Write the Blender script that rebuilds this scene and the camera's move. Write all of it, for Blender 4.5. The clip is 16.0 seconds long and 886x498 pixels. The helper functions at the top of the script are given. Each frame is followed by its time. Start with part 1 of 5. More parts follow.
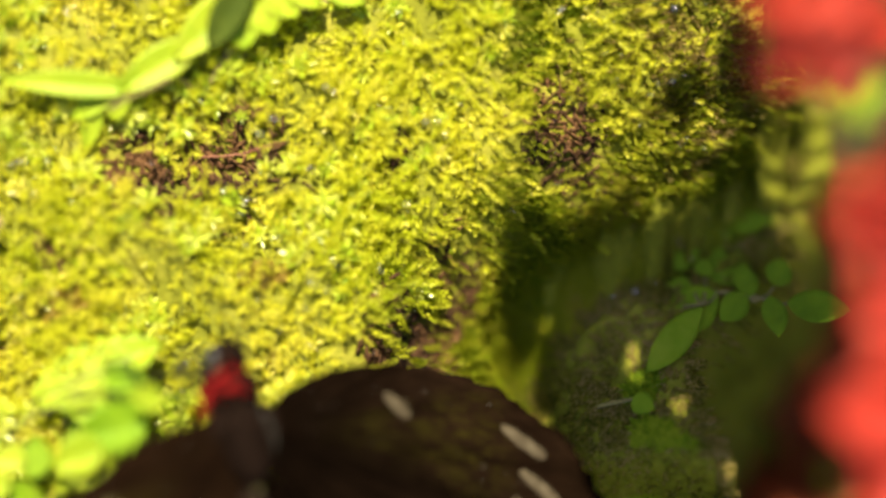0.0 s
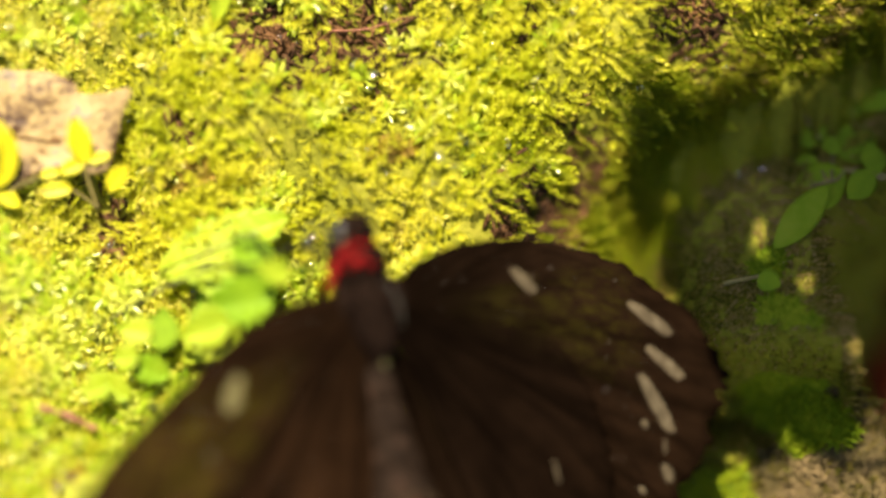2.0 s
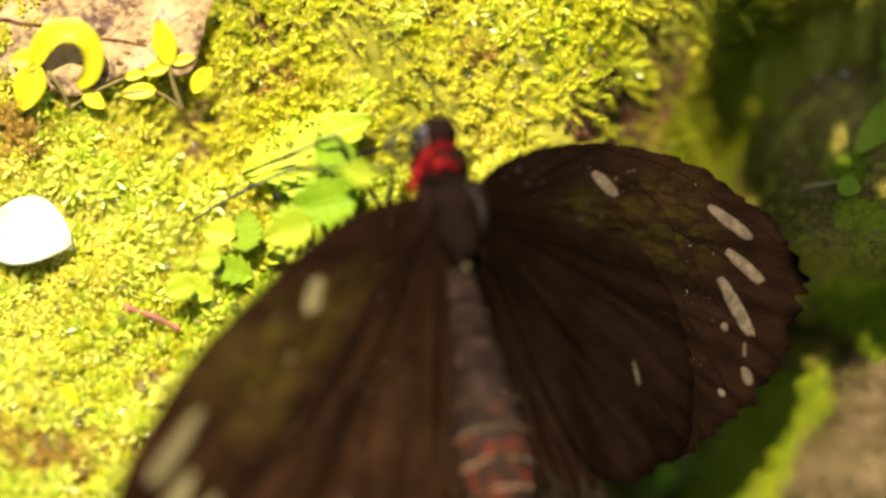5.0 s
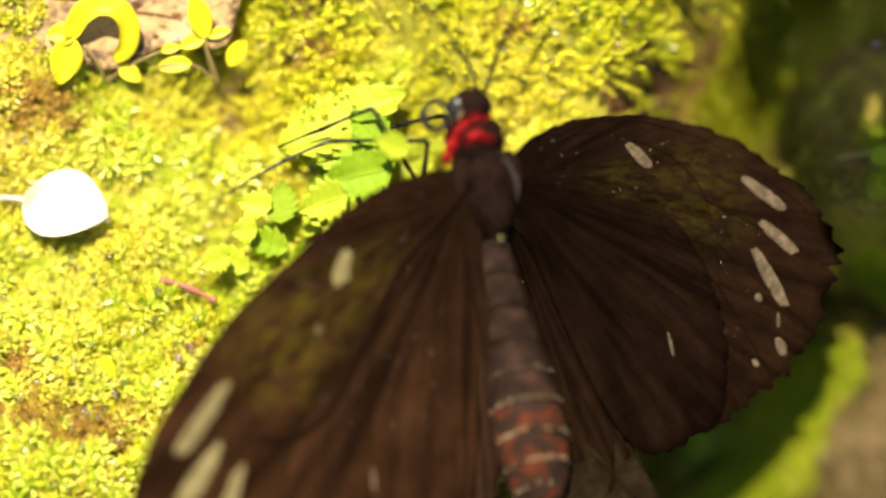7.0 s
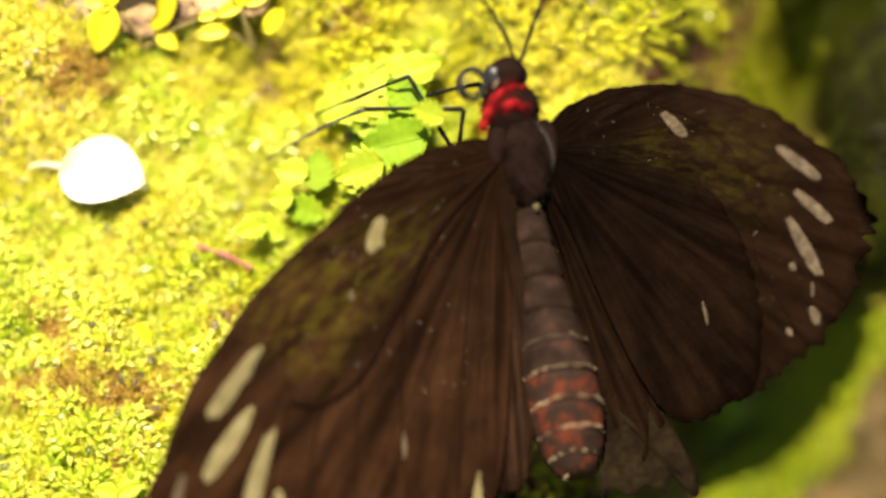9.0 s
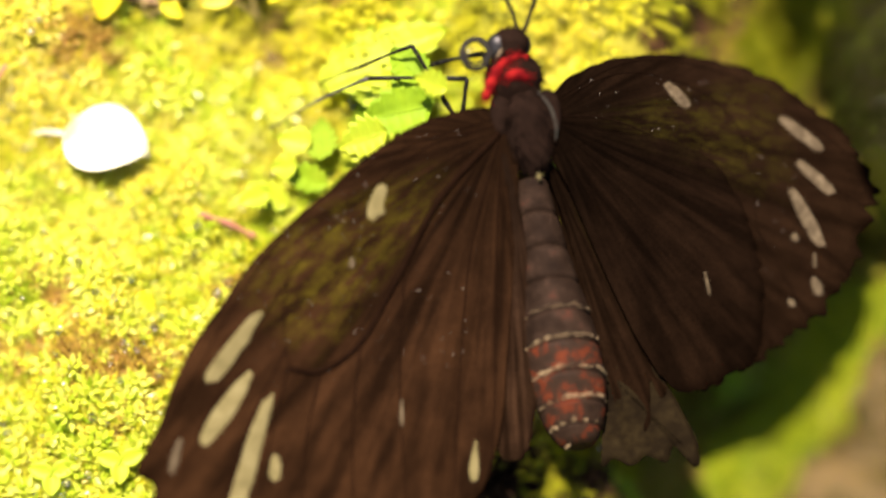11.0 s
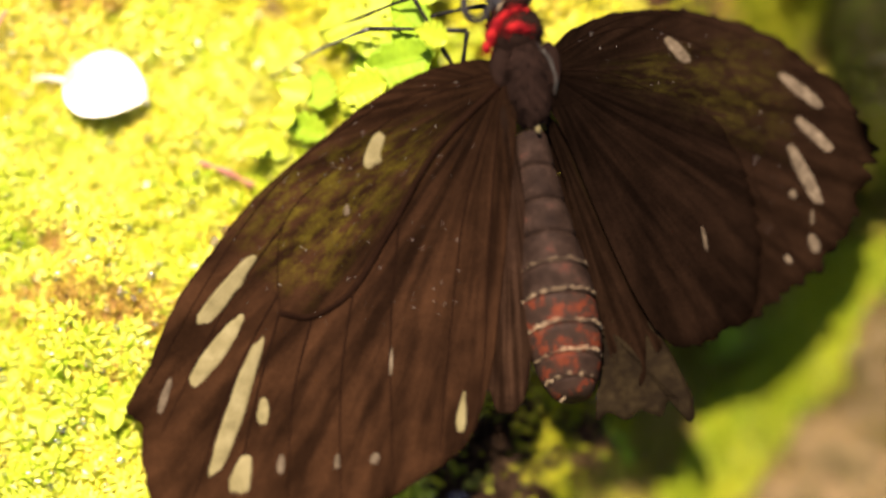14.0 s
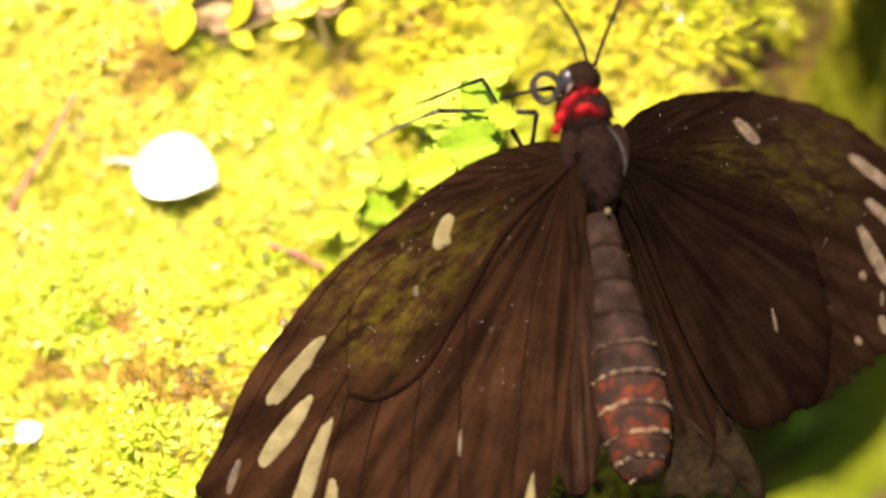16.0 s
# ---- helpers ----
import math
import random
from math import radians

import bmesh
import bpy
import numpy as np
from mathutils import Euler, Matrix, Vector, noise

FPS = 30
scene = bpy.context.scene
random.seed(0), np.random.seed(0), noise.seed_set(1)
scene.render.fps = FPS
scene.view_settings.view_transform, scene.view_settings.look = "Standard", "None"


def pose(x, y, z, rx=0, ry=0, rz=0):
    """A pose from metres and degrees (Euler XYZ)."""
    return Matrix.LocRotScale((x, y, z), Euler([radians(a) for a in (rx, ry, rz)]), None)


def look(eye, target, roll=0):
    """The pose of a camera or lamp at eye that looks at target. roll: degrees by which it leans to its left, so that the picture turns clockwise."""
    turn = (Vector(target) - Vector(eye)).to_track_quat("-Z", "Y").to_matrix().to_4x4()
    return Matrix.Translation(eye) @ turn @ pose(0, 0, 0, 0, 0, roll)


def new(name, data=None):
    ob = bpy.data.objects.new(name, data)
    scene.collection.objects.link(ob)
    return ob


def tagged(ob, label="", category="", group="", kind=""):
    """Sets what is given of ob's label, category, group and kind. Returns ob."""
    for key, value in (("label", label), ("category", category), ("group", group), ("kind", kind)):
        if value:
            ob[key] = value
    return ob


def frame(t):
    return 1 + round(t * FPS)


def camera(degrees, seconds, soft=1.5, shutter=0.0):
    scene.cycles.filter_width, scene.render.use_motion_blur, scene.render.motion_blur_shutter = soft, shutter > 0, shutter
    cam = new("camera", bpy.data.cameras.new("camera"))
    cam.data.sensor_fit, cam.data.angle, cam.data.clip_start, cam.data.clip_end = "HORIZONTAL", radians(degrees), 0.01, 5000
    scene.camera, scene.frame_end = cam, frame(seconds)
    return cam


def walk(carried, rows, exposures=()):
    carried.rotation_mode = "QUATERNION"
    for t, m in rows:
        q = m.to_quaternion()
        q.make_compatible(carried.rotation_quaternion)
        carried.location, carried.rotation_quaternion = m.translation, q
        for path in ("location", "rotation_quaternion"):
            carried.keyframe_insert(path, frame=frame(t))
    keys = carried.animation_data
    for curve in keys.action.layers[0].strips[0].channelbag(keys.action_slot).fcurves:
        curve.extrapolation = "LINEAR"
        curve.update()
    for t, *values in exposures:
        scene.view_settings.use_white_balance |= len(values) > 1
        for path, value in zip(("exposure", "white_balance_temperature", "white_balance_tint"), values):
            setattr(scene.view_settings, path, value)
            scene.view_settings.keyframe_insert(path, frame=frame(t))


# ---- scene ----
# ---- camera: a long lens on a fixed spot, panning by hand ----
EYE = (0.0, -0.5162, 0.7672)
PATH = [
    (0.0, 38.635, -2.147, -2.560),
    (0.5, 37.930, -1.648, -1.660),
    (1.0, 37.617, -1.435, -1.504),
    (1.5, 37.332, -1.375, -1.416),
    (2.0, 37.132, -1.242, -1.291),
    (2.5, 36.858, -0.937, -0.933),
    (3.0, 36.798, -0.974, -0.651),
    (3.5, 36.708, -0.945, -0.553),
    (4.0, 36.436, -0.816, -0.408),
    (4.2, 36.294, -0.784, -0.428),
    (6.3, 35.775, -0.338, -0.367),
    (6.5, 35.717, -0.284, -0.337),
    (7.0, 35.635, -0.239, -0.334),
    (7.5, 35.616, -0.153, -0.355),
    (8.0, 35.587, -0.142, -0.445),
    (8.5, 35.377, -0.218, -0.199),
    (9.0, 35.253, -0.025, 0.091),
    (9.5, 35.067, 0.085, 0.018),
    (9.7, 35.000, -0.000, 0.000),
    (11.8, 34.756, -0.290, 0.625),
    (12.0, 34.645, -0.343, 0.663),
    (12.5, 34.763, -0.265, 0.611),
    (13.0, 34.471, -0.570, 0.580),
    (13.5, 34.371, -0.757, 0.561),
    (14.0, 34.305, -0.634, 0.977),
    (14.5, 34.515, -0.623, 0.884),
    (15.0, 34.473, -0.612, 0.928),
    (15.5, 34.795, -0.404, 0.955),
    (16.0, 35.278, 0.068, 1.421),
]

cam = camera(10.47, 16.0, soft=3.0)
cam.data.dof.use_dof = True
cam.data.dof.focus_distance = 0.908
cam.data.dof.aperture_fstop = 1.2
DOLLY = [(0.0, 0.0095), (2.5, 0.0075), (4.0, 0.0045), (6.5, -0.0008), (8.0, -0.0035), (9.5, -0.0052), (12.0, -0.0062), (16.0, -0.0062)]


def stand(t, rx, ry, rz):
    """The camera creeps back along its view while it pans."""
    turn = pose(0, 0, 0, rx, ry, rz)
    ahead = np.interp(t, [r[0] for r in DOLLY], [r[1] for r in DOLLY])
    return Matrix.Translation(Vector(EYE) + turn @ Vector((0, 0, -ahead))) @ turn


walk(cam, [(t, stand(t, rx, ry, rz)) for t, rx, ry, rz in PATH],
     exposures=[(0.0, 1.46, 7100, 9), (3.0, 1.49, 7200, 16), (7.0, 1.62, 7200, 21), (9.5, 1.68, 7200, 23), (12.0, 1.82, 7000, 29), (16.0, 2.04, 7000, 34)])

# ---- light: high sun from behind the bank, clear sky ----
SUN_TO = Vector((-0.16, -0.03, 0.97)).normalized()
world = bpy.data.worlds.new("sky")
scene.world = world
world.use_nodes = True
wn = world.node_tree
sky = wn.nodes.new("ShaderNodeTexSky")
sky.sky_type, sky.sun_disc = "NISHITA", False
sky.sun_elevation = math.asin(SUN_TO.z)
sky.sun_rotation = math.atan2(SUN_TO.x, SUN_TO.y)
wn.links.new(sky.outputs[0], wn.nodes["Background"].inputs[0])
wn.nodes["Background"].inputs[1].default_value = 0.055
sun = new("sun", bpy.data.lights.new("sun", "SUN"))
sun.data.energy, sun.data.angle, sun.data.color = 5.0, radians(0.5), (1.0, 0.93, 0.8)
sun.matrix_world = look(SUN_TO * 5, (0, 0, 0))


# ---- materials ----
def material(name, rough=0.6, spec=0.4):
    m = bpy.data.materials.new(name)
    m.use_nodes = True
    nt = m.node_tree
    b = nt.nodes["Principled BSDF"]
    b.inputs["Roughness"].default_value = rough
    b.inputs["Specular IOR Level"].default_value = spec
    return m, nt, b


def node(nt, kind, ins=(), **props):
    n = nt.nodes.new(kind)
    for k, v in props.items():
        if k == "operation":
            n.operation = v
        elif k == "blend_type":
            n.data_type, n.blend_type = "RGBA", v
    for key, v in ins:
        if isinstance(v, bpy.types.NodeSocket):
            nt.links.new(v, n.inputs[key])
        else:
            n.inputs[key].default_value = v
    return n


def ramp(nt, fac, stops):
    r = nt.nodes.new("ShaderNodeValToRGB")
    nt.links.new(fac, r.inputs[0])
    el = r.color_ramp.elements
    while len(el) < len(stops):
        el.new(0.5)
    for e, (p, c) in zip(el, stops):
        e.position, e.color = p, (*c, 1)
    return r.outputs[0]


def noise_tex(nt, vec, scale, detail=3.0, rough=0.55):
    n = node(nt, "ShaderNodeTexNoise", [("Vector", vec), ("Scale", scale), ("Detail", detail), ("Roughness", rough)])
    return n.outputs["Fac"]


def coords(nt, which="Object"):
    return nt.nodes.new("ShaderNodeTexCoord").outputs[which]


def mix(nt, fac, a, b, blend="MIX"):
    n = node(nt, "ShaderNodeMix", [(0, fac), (6, a), (7, b)], blend_type=blend)
    return n.outputs[2]


def maths(nt, op, a, b=0.0, c=0.0):
    return node(nt, "ShaderNodeMath", [(0, a), (1, b), (2, c)], operation=op).outputs[0]


def bump(nt, bsdf, height, strength=0.4, dist=0.001):
    n = node(nt, "ShaderNodeBump", [("Strength", strength), ("Distance", dist), ("Height", height)])
    nt.links.new(n.outputs[0], bsdf.inputs["Normal"])


def mottled(name, stops, scale, fine=None, rough=0.6, spec=0.4, bumps=0.4, dist=0.0004, metal=0.0):
    """A colour ramp over noise at two scales, with fine relief."""
    m, nt, b = material(name, rough, spec)
    v = coords(nt)
    big, small = noise_tex(nt, v, scale), noise_tex(nt, v, fine or scale * 6, 4)
    f = maths(nt, "MULTIPLY_ADD", small, 0.5, maths(nt, "MULTIPLY_ADD", big, 0.9, -0.2))
    nt.links.new(ramp(nt, f, stops), b.inputs["Base Color"])
    b.inputs["Metallic"].default_value = metal
    bump(nt, b, small, bumps, dist)
    return m


def leafy(name, stops, scale=60.0, through_light=0.45, rough=0.42, island=0.0, coat=0.0, spec=0.45):
    """Thin leaf: light passes through; colour varies by piece and by place."""
    m, nt, b = material(name, rough, spec)
    v = nt.nodes.new("ShaderNodeNewGeometry")
    f = noise_tex(nt, v.outputs["Position"], scale, 3)
    f2 = noise_tex(nt, v.outputs["Position"], scale * 7, 2)
    f = maths(nt, "MULTIPLY_ADD", f2, 0.45, maths(nt, "MULTIPLY_ADD", f, 1.1, -0.28))
    if island:
        r = maths(nt, "SUBTRACT", v.outputs["Random Per Island"], 0.5)
        f = maths(nt, "MULTIPLY_ADD", r, island, f)
    col = ramp(nt, f, stops)
    nt.links.new(col, b.inputs["Base Color"])
    b.inputs["Coat Weight"].default_value = coat
    tr = node(nt, "ShaderNodeBsdfTranslucent", [("Color", col)])
    mx = node(nt, "ShaderNodeMixShader", [(0, through_light), (1, b.outputs[0]), (2, tr.outputs[0])])
    nt.links.new(mx.outputs[0], nt.nodes["Material Output"].inputs[0])
    return m


MOSS = leafy("moss_leaf", [(0.06, (0.20, 0.31, 0.012)), (0.30, (0.51, 0.53, 0.03)), (0.6, (0.72, 0.66, 0.09)), (0.90, (0.68, 0.62, 0.16)), (1.0, (0.42, 0.26, 0.07))], 34.0, 0.44, 0.34, 0.6, spec=0.4)
FEATHER = leafy("feathery_moss", [(0.06, (0.28, 0.35, 0.012)), (0.35, (0.55, 0.58, 0.025)), (0.65, (0.75, 0.71, 0.06)), (0.95, (0.74, 0.62, 0.13))], 34.0, 0.42, 0.45, 0.3, spec=0.3)
GOLDMOSS = leafy("golden_moss", [(0.1, (0.10, 0.06, 0.015)), (0.32, (0.36, 0.24, 0.04)), (0.55, (0.60, 0.48, 0.07)), (0.85, (0.50, 0.29, 0.09))], 70.0, 0.4, 0.5, 0.7)
BIGMOSS = leafy("leafy_moss", [(0.1, (0.24, 0.38, 0.010)), (0.4, (0.50, 0.60, 0.045)), (0.75, (0.70, 0.71, 0.14))], 40.0, 0.45, 0.28, 0.5, spec=0.6)
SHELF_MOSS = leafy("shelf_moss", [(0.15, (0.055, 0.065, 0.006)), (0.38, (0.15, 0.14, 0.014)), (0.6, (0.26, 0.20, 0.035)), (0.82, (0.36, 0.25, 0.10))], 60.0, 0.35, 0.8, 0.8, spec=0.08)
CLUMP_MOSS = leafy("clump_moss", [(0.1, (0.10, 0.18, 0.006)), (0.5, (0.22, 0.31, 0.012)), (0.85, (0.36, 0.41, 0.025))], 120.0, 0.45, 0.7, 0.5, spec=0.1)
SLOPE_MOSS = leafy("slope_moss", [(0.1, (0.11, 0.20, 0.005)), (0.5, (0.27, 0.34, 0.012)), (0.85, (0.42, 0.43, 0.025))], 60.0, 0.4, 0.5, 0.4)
BRISTLE = leafy("ridge_moss", [(0.15, (0.07, 0.12, 0.005)), (0.4, (0.22, 0.27, 0.010)), (0.65, (0.40, 0.39, 0.026)), (0.9, (0.33, 0.21, 0.055))], 40.0, 0.45, 0.55, 0.4, spec=0.15)
SOIL = mottled("moss_mat", [(0.2, (0.08, 0.085, 0.010)), (0.5, (0.18, 0.185, 0.018)), (0.8, (0.30, 0.27, 0.04))], 60, 700, 0.95, 0.05, 0.8, 0.001)
CRUMB = mottled("bark_crumbs", [(0.25, (0.010, 0.005, 0.0025)), (0.45, (0.045, 0.021, 0.008)), (0.65, (0.13, 0.062, 0.022)), (0.85, (0.28, 0.15, 0.06))], 120, 900, 0.85, 0.2, 0.5)
ROOT = mottled("dark_roots", [(0.2, (0.006, 0.004, 0.002)), (0.5, (0.018, 0.011, 0.006)), (0.75, (0.05, 0.032, 0.016)), (0.92, (0.14, 0.10, 0.05))], 150, 900, 0.95, 0.0, 0.5)
LITTER = mottled("leaf_litter", [(0.15, (0.008, 0.008, 0.003)), (0.4, (0.018, 0.016, 0.006)), (0.62, (0.035, 0.027, 0.010)), (0.85, (0.020, 0.034, 0.005))], 7, 40, 0.9, 0.1, 0.8, 0.01)
EARTH = mottled("tan_earth", [(0.25, (0.042, 0.033, 0.012)), (0.45, (0.075, 0.058, 0.022)), (0.6, (0.115, 0.082, 0.036)), (0.8, (0.18, 0.125, 0.06))], 90, 700, 0.9, 0.1, 0.6)
LIME = leafy("lime_leaf", [(0.2, (0.30, 0.44, 0.02)), (0.6, (0.44, 0.54, 0.03)), (0.9, (0.58, 0.60, 0.08))], 90.0, 0.45, 0.5, spec=0.3)
YOUNG = leafy("young_leaf", [(0.2, (0.55, 0.55, 0.012)), (0.6, (0.72, 0.66, 0.02)), (0.9, (0.75, 0.68, 0.06))], 90.0, 0.45, 0.5)
FRESH = leafy("fresh_leaf", [(0.2, (0.16, 0.30, 0.010)), (0.6, (0.24, 0.40, 0.014)), (0.9, (0.36, 0.48, 0.03))], 90.0, 0.4, 0.6, spec=0.2)
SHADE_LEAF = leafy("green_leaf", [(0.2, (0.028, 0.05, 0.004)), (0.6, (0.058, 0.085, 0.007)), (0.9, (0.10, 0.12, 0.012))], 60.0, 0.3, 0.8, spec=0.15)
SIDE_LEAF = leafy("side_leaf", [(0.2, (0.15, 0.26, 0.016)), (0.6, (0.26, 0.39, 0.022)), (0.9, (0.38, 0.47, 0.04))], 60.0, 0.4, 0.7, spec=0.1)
DEAD = mottled("dead_leaf", [(0.36, (0.05, 0.025, 0.010)), (0.43, (0.13, 0.08, 0.034)), (0.50, (0.26, 0.18, 0.07)), (0.62, (0.32, 0.235, 0.095)), (0.70, (0.20, 0.16, 0.11)), (0.8, (0.12, 0.085, 0.05)), (0.9, (0.06, 0.034, 0.015))], 95, 750, 0.6, 0.3, 0.8)
PALE = leafy("pale_petal", [(0.2, (0.46, 0.47, 0.28)), (0.7, (0.60, 0.60, 0.48))], 120.0, 0.25, 0.3)
TWIG = mottled("red_twig", [(0.2, (0.14, 0.05, 0.03)), (0.6, (0.30, 0.12, 0.07)), (0.9, (0.40, 0.20, 0.12))], 300, 1500, 0.7)
STEM = mottled("brown_stem", [(0.2, (0.10, 0.08, 0.02)), (0.7, (0.25, 0.2, 0.06))], 200, 900, 0.6)
RED_PETAL = leafy("red_petal", [(0.2, (0.42, 0.022, 0.012)), (0.7, (0.60, 0.06, 0.028))], 20.0, 0.35, 0.5)
# red petal darkened to stand for flowers in shade below the bank
RED_SHADED = leafy("wilted_petal", [(0.2, (0.14, 0.03, 0.010)), (0.7, (0.36, 0.075, 0.026))], 20.0, 0.35, 0.7, spec=0.1)
WATER, _nt, _b = material("water_drop", 0.06, 0.8)
_b.inputs["Transmission Weight"].default_value = 1.0
_b.inputs["IOR"].default_value = 1.6


def wing_material(name, base, streak, olive):
    m, nt, b = material(name, 0.9, 0.0)
    uv = nt.nodes.new("ShaderNodeUVMap").outputs[0]
    st = node(nt, "ShaderNodeMapping", [("Vector", uv), ("Scale", (30, 3, 1))]).outputs[0]
    streaks = noise_tex(nt, st, 1.0, 3)
    obj = coords(nt)
    fine = noise_tex(nt, obj, 1800, 3)
    col = mix(nt, ramp(nt, streaks, [(0.38, (0, 0, 0)), (0.62, (1, 1, 1))]), (*base, 1), (*streak, 1))
    sep = node(nt, "ShaderNodeSeparateXYZ", [(0, uv)])
    # olive scales dusted over the middle cell of the wing
    u, v = sep.outputs[0], sep.outputs[1]
    band = maths(nt, "MULTIPLY", ramp(nt, u, [(0.34, (0, 0, 0)), (0.40, (1, 1, 1)), (0.58, (1, 1, 1)), (0.63, (0, 0, 0))]),
                 ramp(nt, v, [(0.12, (0, 0, 0)), (0.28, (1, 1, 1)), (0.58, (1, 1, 1)), (0.68, (0, 0, 0))]))
    spots = ramp(nt, noise_tex(nt, node(nt, "ShaderNodeMapping", [("Vector", uv), ("Scale", (38, 15, 1))]).outputs[0], 1.0, 5, 0.75), [(0.44, (0, 0, 0)), (0.64, (1, 1, 1))])
    f = maths(nt, "MULTIPLY", band, spots)
    col = mix(nt, f, col, (*olive, 1))
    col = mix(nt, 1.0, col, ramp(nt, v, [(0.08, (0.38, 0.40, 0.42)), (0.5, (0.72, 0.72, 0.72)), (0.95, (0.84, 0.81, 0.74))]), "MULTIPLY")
    col = mix(nt, 1.0, col, (1.38, 1.38, 1.38, 1), "MULTIPLY")
    worn = ramp(nt, noise_tex(nt, obj, 130, 4, 0.6), [(0.35, (0.72, 0.72, 0.74)), (0.65, (1.12, 1.1, 1.08))])
    col = mix(nt, 1.0, col, worn, "MULTIPLY")
    col = mix(nt, 0.5, col, ramp(nt, fine, [(0.3, (0.35, 0.35, 0.35)), (0.7, (1, 1, 1))]), "MULTIPLY")
    nt.links.new(col, b.inputs["Base Color"])
    b.inputs["Sheen Weight"].default_value = 0.0
    bump(nt, b, fine, 0.3, 0.0001)
    return m


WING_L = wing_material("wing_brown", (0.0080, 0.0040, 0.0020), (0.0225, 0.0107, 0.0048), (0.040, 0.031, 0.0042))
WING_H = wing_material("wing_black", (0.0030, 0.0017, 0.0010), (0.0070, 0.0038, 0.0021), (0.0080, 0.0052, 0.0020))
# right wing: the brown of WING_L, darkened to hold its shade
WING_SHADED = wing_material("wing_dark", (0.0044, 0.0024, 0.0013), (0.0095, 0.0051, 0.0027), (0.0175, 0.0138, 0.0028))
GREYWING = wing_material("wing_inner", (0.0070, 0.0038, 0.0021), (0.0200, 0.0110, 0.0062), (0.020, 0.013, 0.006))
TATTER = leafy("worn_wing", [(0.2, (0.0045, 0.0028, 0.0014)), (0.45, (0.010, 0.0068, 0.0030)), (0.65, (0.019, 0.0135, 0.0055)), (0.9, (0.05, 0.038, 0.016))], 110.0, 0.4, 0.7, spec=0.02)
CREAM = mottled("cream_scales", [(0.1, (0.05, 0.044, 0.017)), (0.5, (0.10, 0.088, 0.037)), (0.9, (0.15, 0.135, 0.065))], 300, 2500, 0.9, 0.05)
# darker copy of the cream, for the right wing and small spots
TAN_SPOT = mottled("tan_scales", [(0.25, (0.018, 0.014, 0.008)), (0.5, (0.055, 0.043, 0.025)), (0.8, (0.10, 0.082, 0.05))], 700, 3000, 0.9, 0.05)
# vein colour darkened to go with the right wing's painted shade
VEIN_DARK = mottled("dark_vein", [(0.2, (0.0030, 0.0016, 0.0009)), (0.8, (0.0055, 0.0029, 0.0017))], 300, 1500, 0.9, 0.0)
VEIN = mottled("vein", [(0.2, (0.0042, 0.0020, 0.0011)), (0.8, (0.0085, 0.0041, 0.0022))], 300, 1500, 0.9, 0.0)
FUR = mottled("brown_fur", [(0.2, (0.0035, 0.0019, 0.0011)), (0.8, (0.0125, 0.0066, 0.0042))], 300, 2500, 0.85, spec=0.03)
REDFUR = mottled("red_fur", [(0.25, (0.02, 0.002, 0.002)), (0.42, (0.12, 0.004, 0.005)), (0.7, (0.26, 0.014, 0.010)), (0.9, (0.36, 0.05, 0.03))], 420, 2500, 0.8, spec=0.03)
ABDOMEN = mottled("abdomen_brown", [(0.2, (0.0040, 0.0023, 0.0014)), (0.5, (0.0125, 0.0075, 0.0046)), (0.62, (0.022, 0.0135, 0.0088)), (0.72, (0.045, 0.014, 0.008)), (0.8, (0.03, 0.02, 0.013)), (0.95, (0.10, 0.075, 0.05))], 260, 1900, 0.7, spec=0.03)
RUST = mottled("abdomen_rust", [(0.25, (0.009, 0.0055, 0.0036)), (0.53, (0.020, 0.012, 0.0075)), (0.57, (0.048, 0.011, 0.005)), (0.65, (0.080, 0.019, 0.007)), (0.69, (0.030, 0.018, 0.011)), (0.8, (0.05, 0.034, 0.022)), (0.92, (0.16, 0.13, 0.085))], 330, 1300, 0.55, spec=0.03)
RING = mottled("cream_ring", [(0.2, (0.07, 0.05, 0.026)), (0.8, (0.26, 0.20, 0.115))], 500, 2500, 0.7, spec=0.015)
CHITIN = mottled("black_chitin", [(0.2, (0.0022, 0.0019, 0.0016)), (0.8, (0.007, 0.006, 0.005))], 500, 2500, 0.5, 0.12, 0.2)
GREYLEG = mottled("grey_chitin", [(0.2, (0.016, 0.016, 0.012)), (0.8, (0.07, 0.07, 0.055))], 500, 2500, 0.45, 0.2, 0.2)
EYE_M = mottled("eye", [(0.3, (0.004, 0.004, 0.004)), (0.7, (0.016, 0.016, 0.015))], 250, 2500, 0.42, 0.4, 0.05)
DUST = mottled("pale_scales", [(0.2, (0.08, 0.07, 0.05)), (0.8, (0.22, 0.2, 0.16))], 500, 2500, 0.7, spec=0.015)


# ---- building helpers ----
def mesh_object(name, verts, faces, mat, parent=None, smooth=True, label="", uvs=None):
    me = bpy.data.meshes.new(name)
    me.from_pydata(verts, [], faces)
    if smooth:
        me.polygons.foreach_set("use_smooth", [True] * len(me.polygons))
    if uvs is not None:
        lay = me.uv_layers.new(name="UVMap")
        idx = np.empty(len(me.loops), dtype=np.int32)
        me.loops.foreach_get("vertex_index", idx)
        lay.data.foreach_set("uv", np.asarray(uvs, dtype=np.float32)[idx].ravel())
    me.materials.append(mat)
    me.update()
    ob = new(name, me)
    if parent is not None:
        ob.parent = parent
    if label:
        ob["label"] = label
    return ob


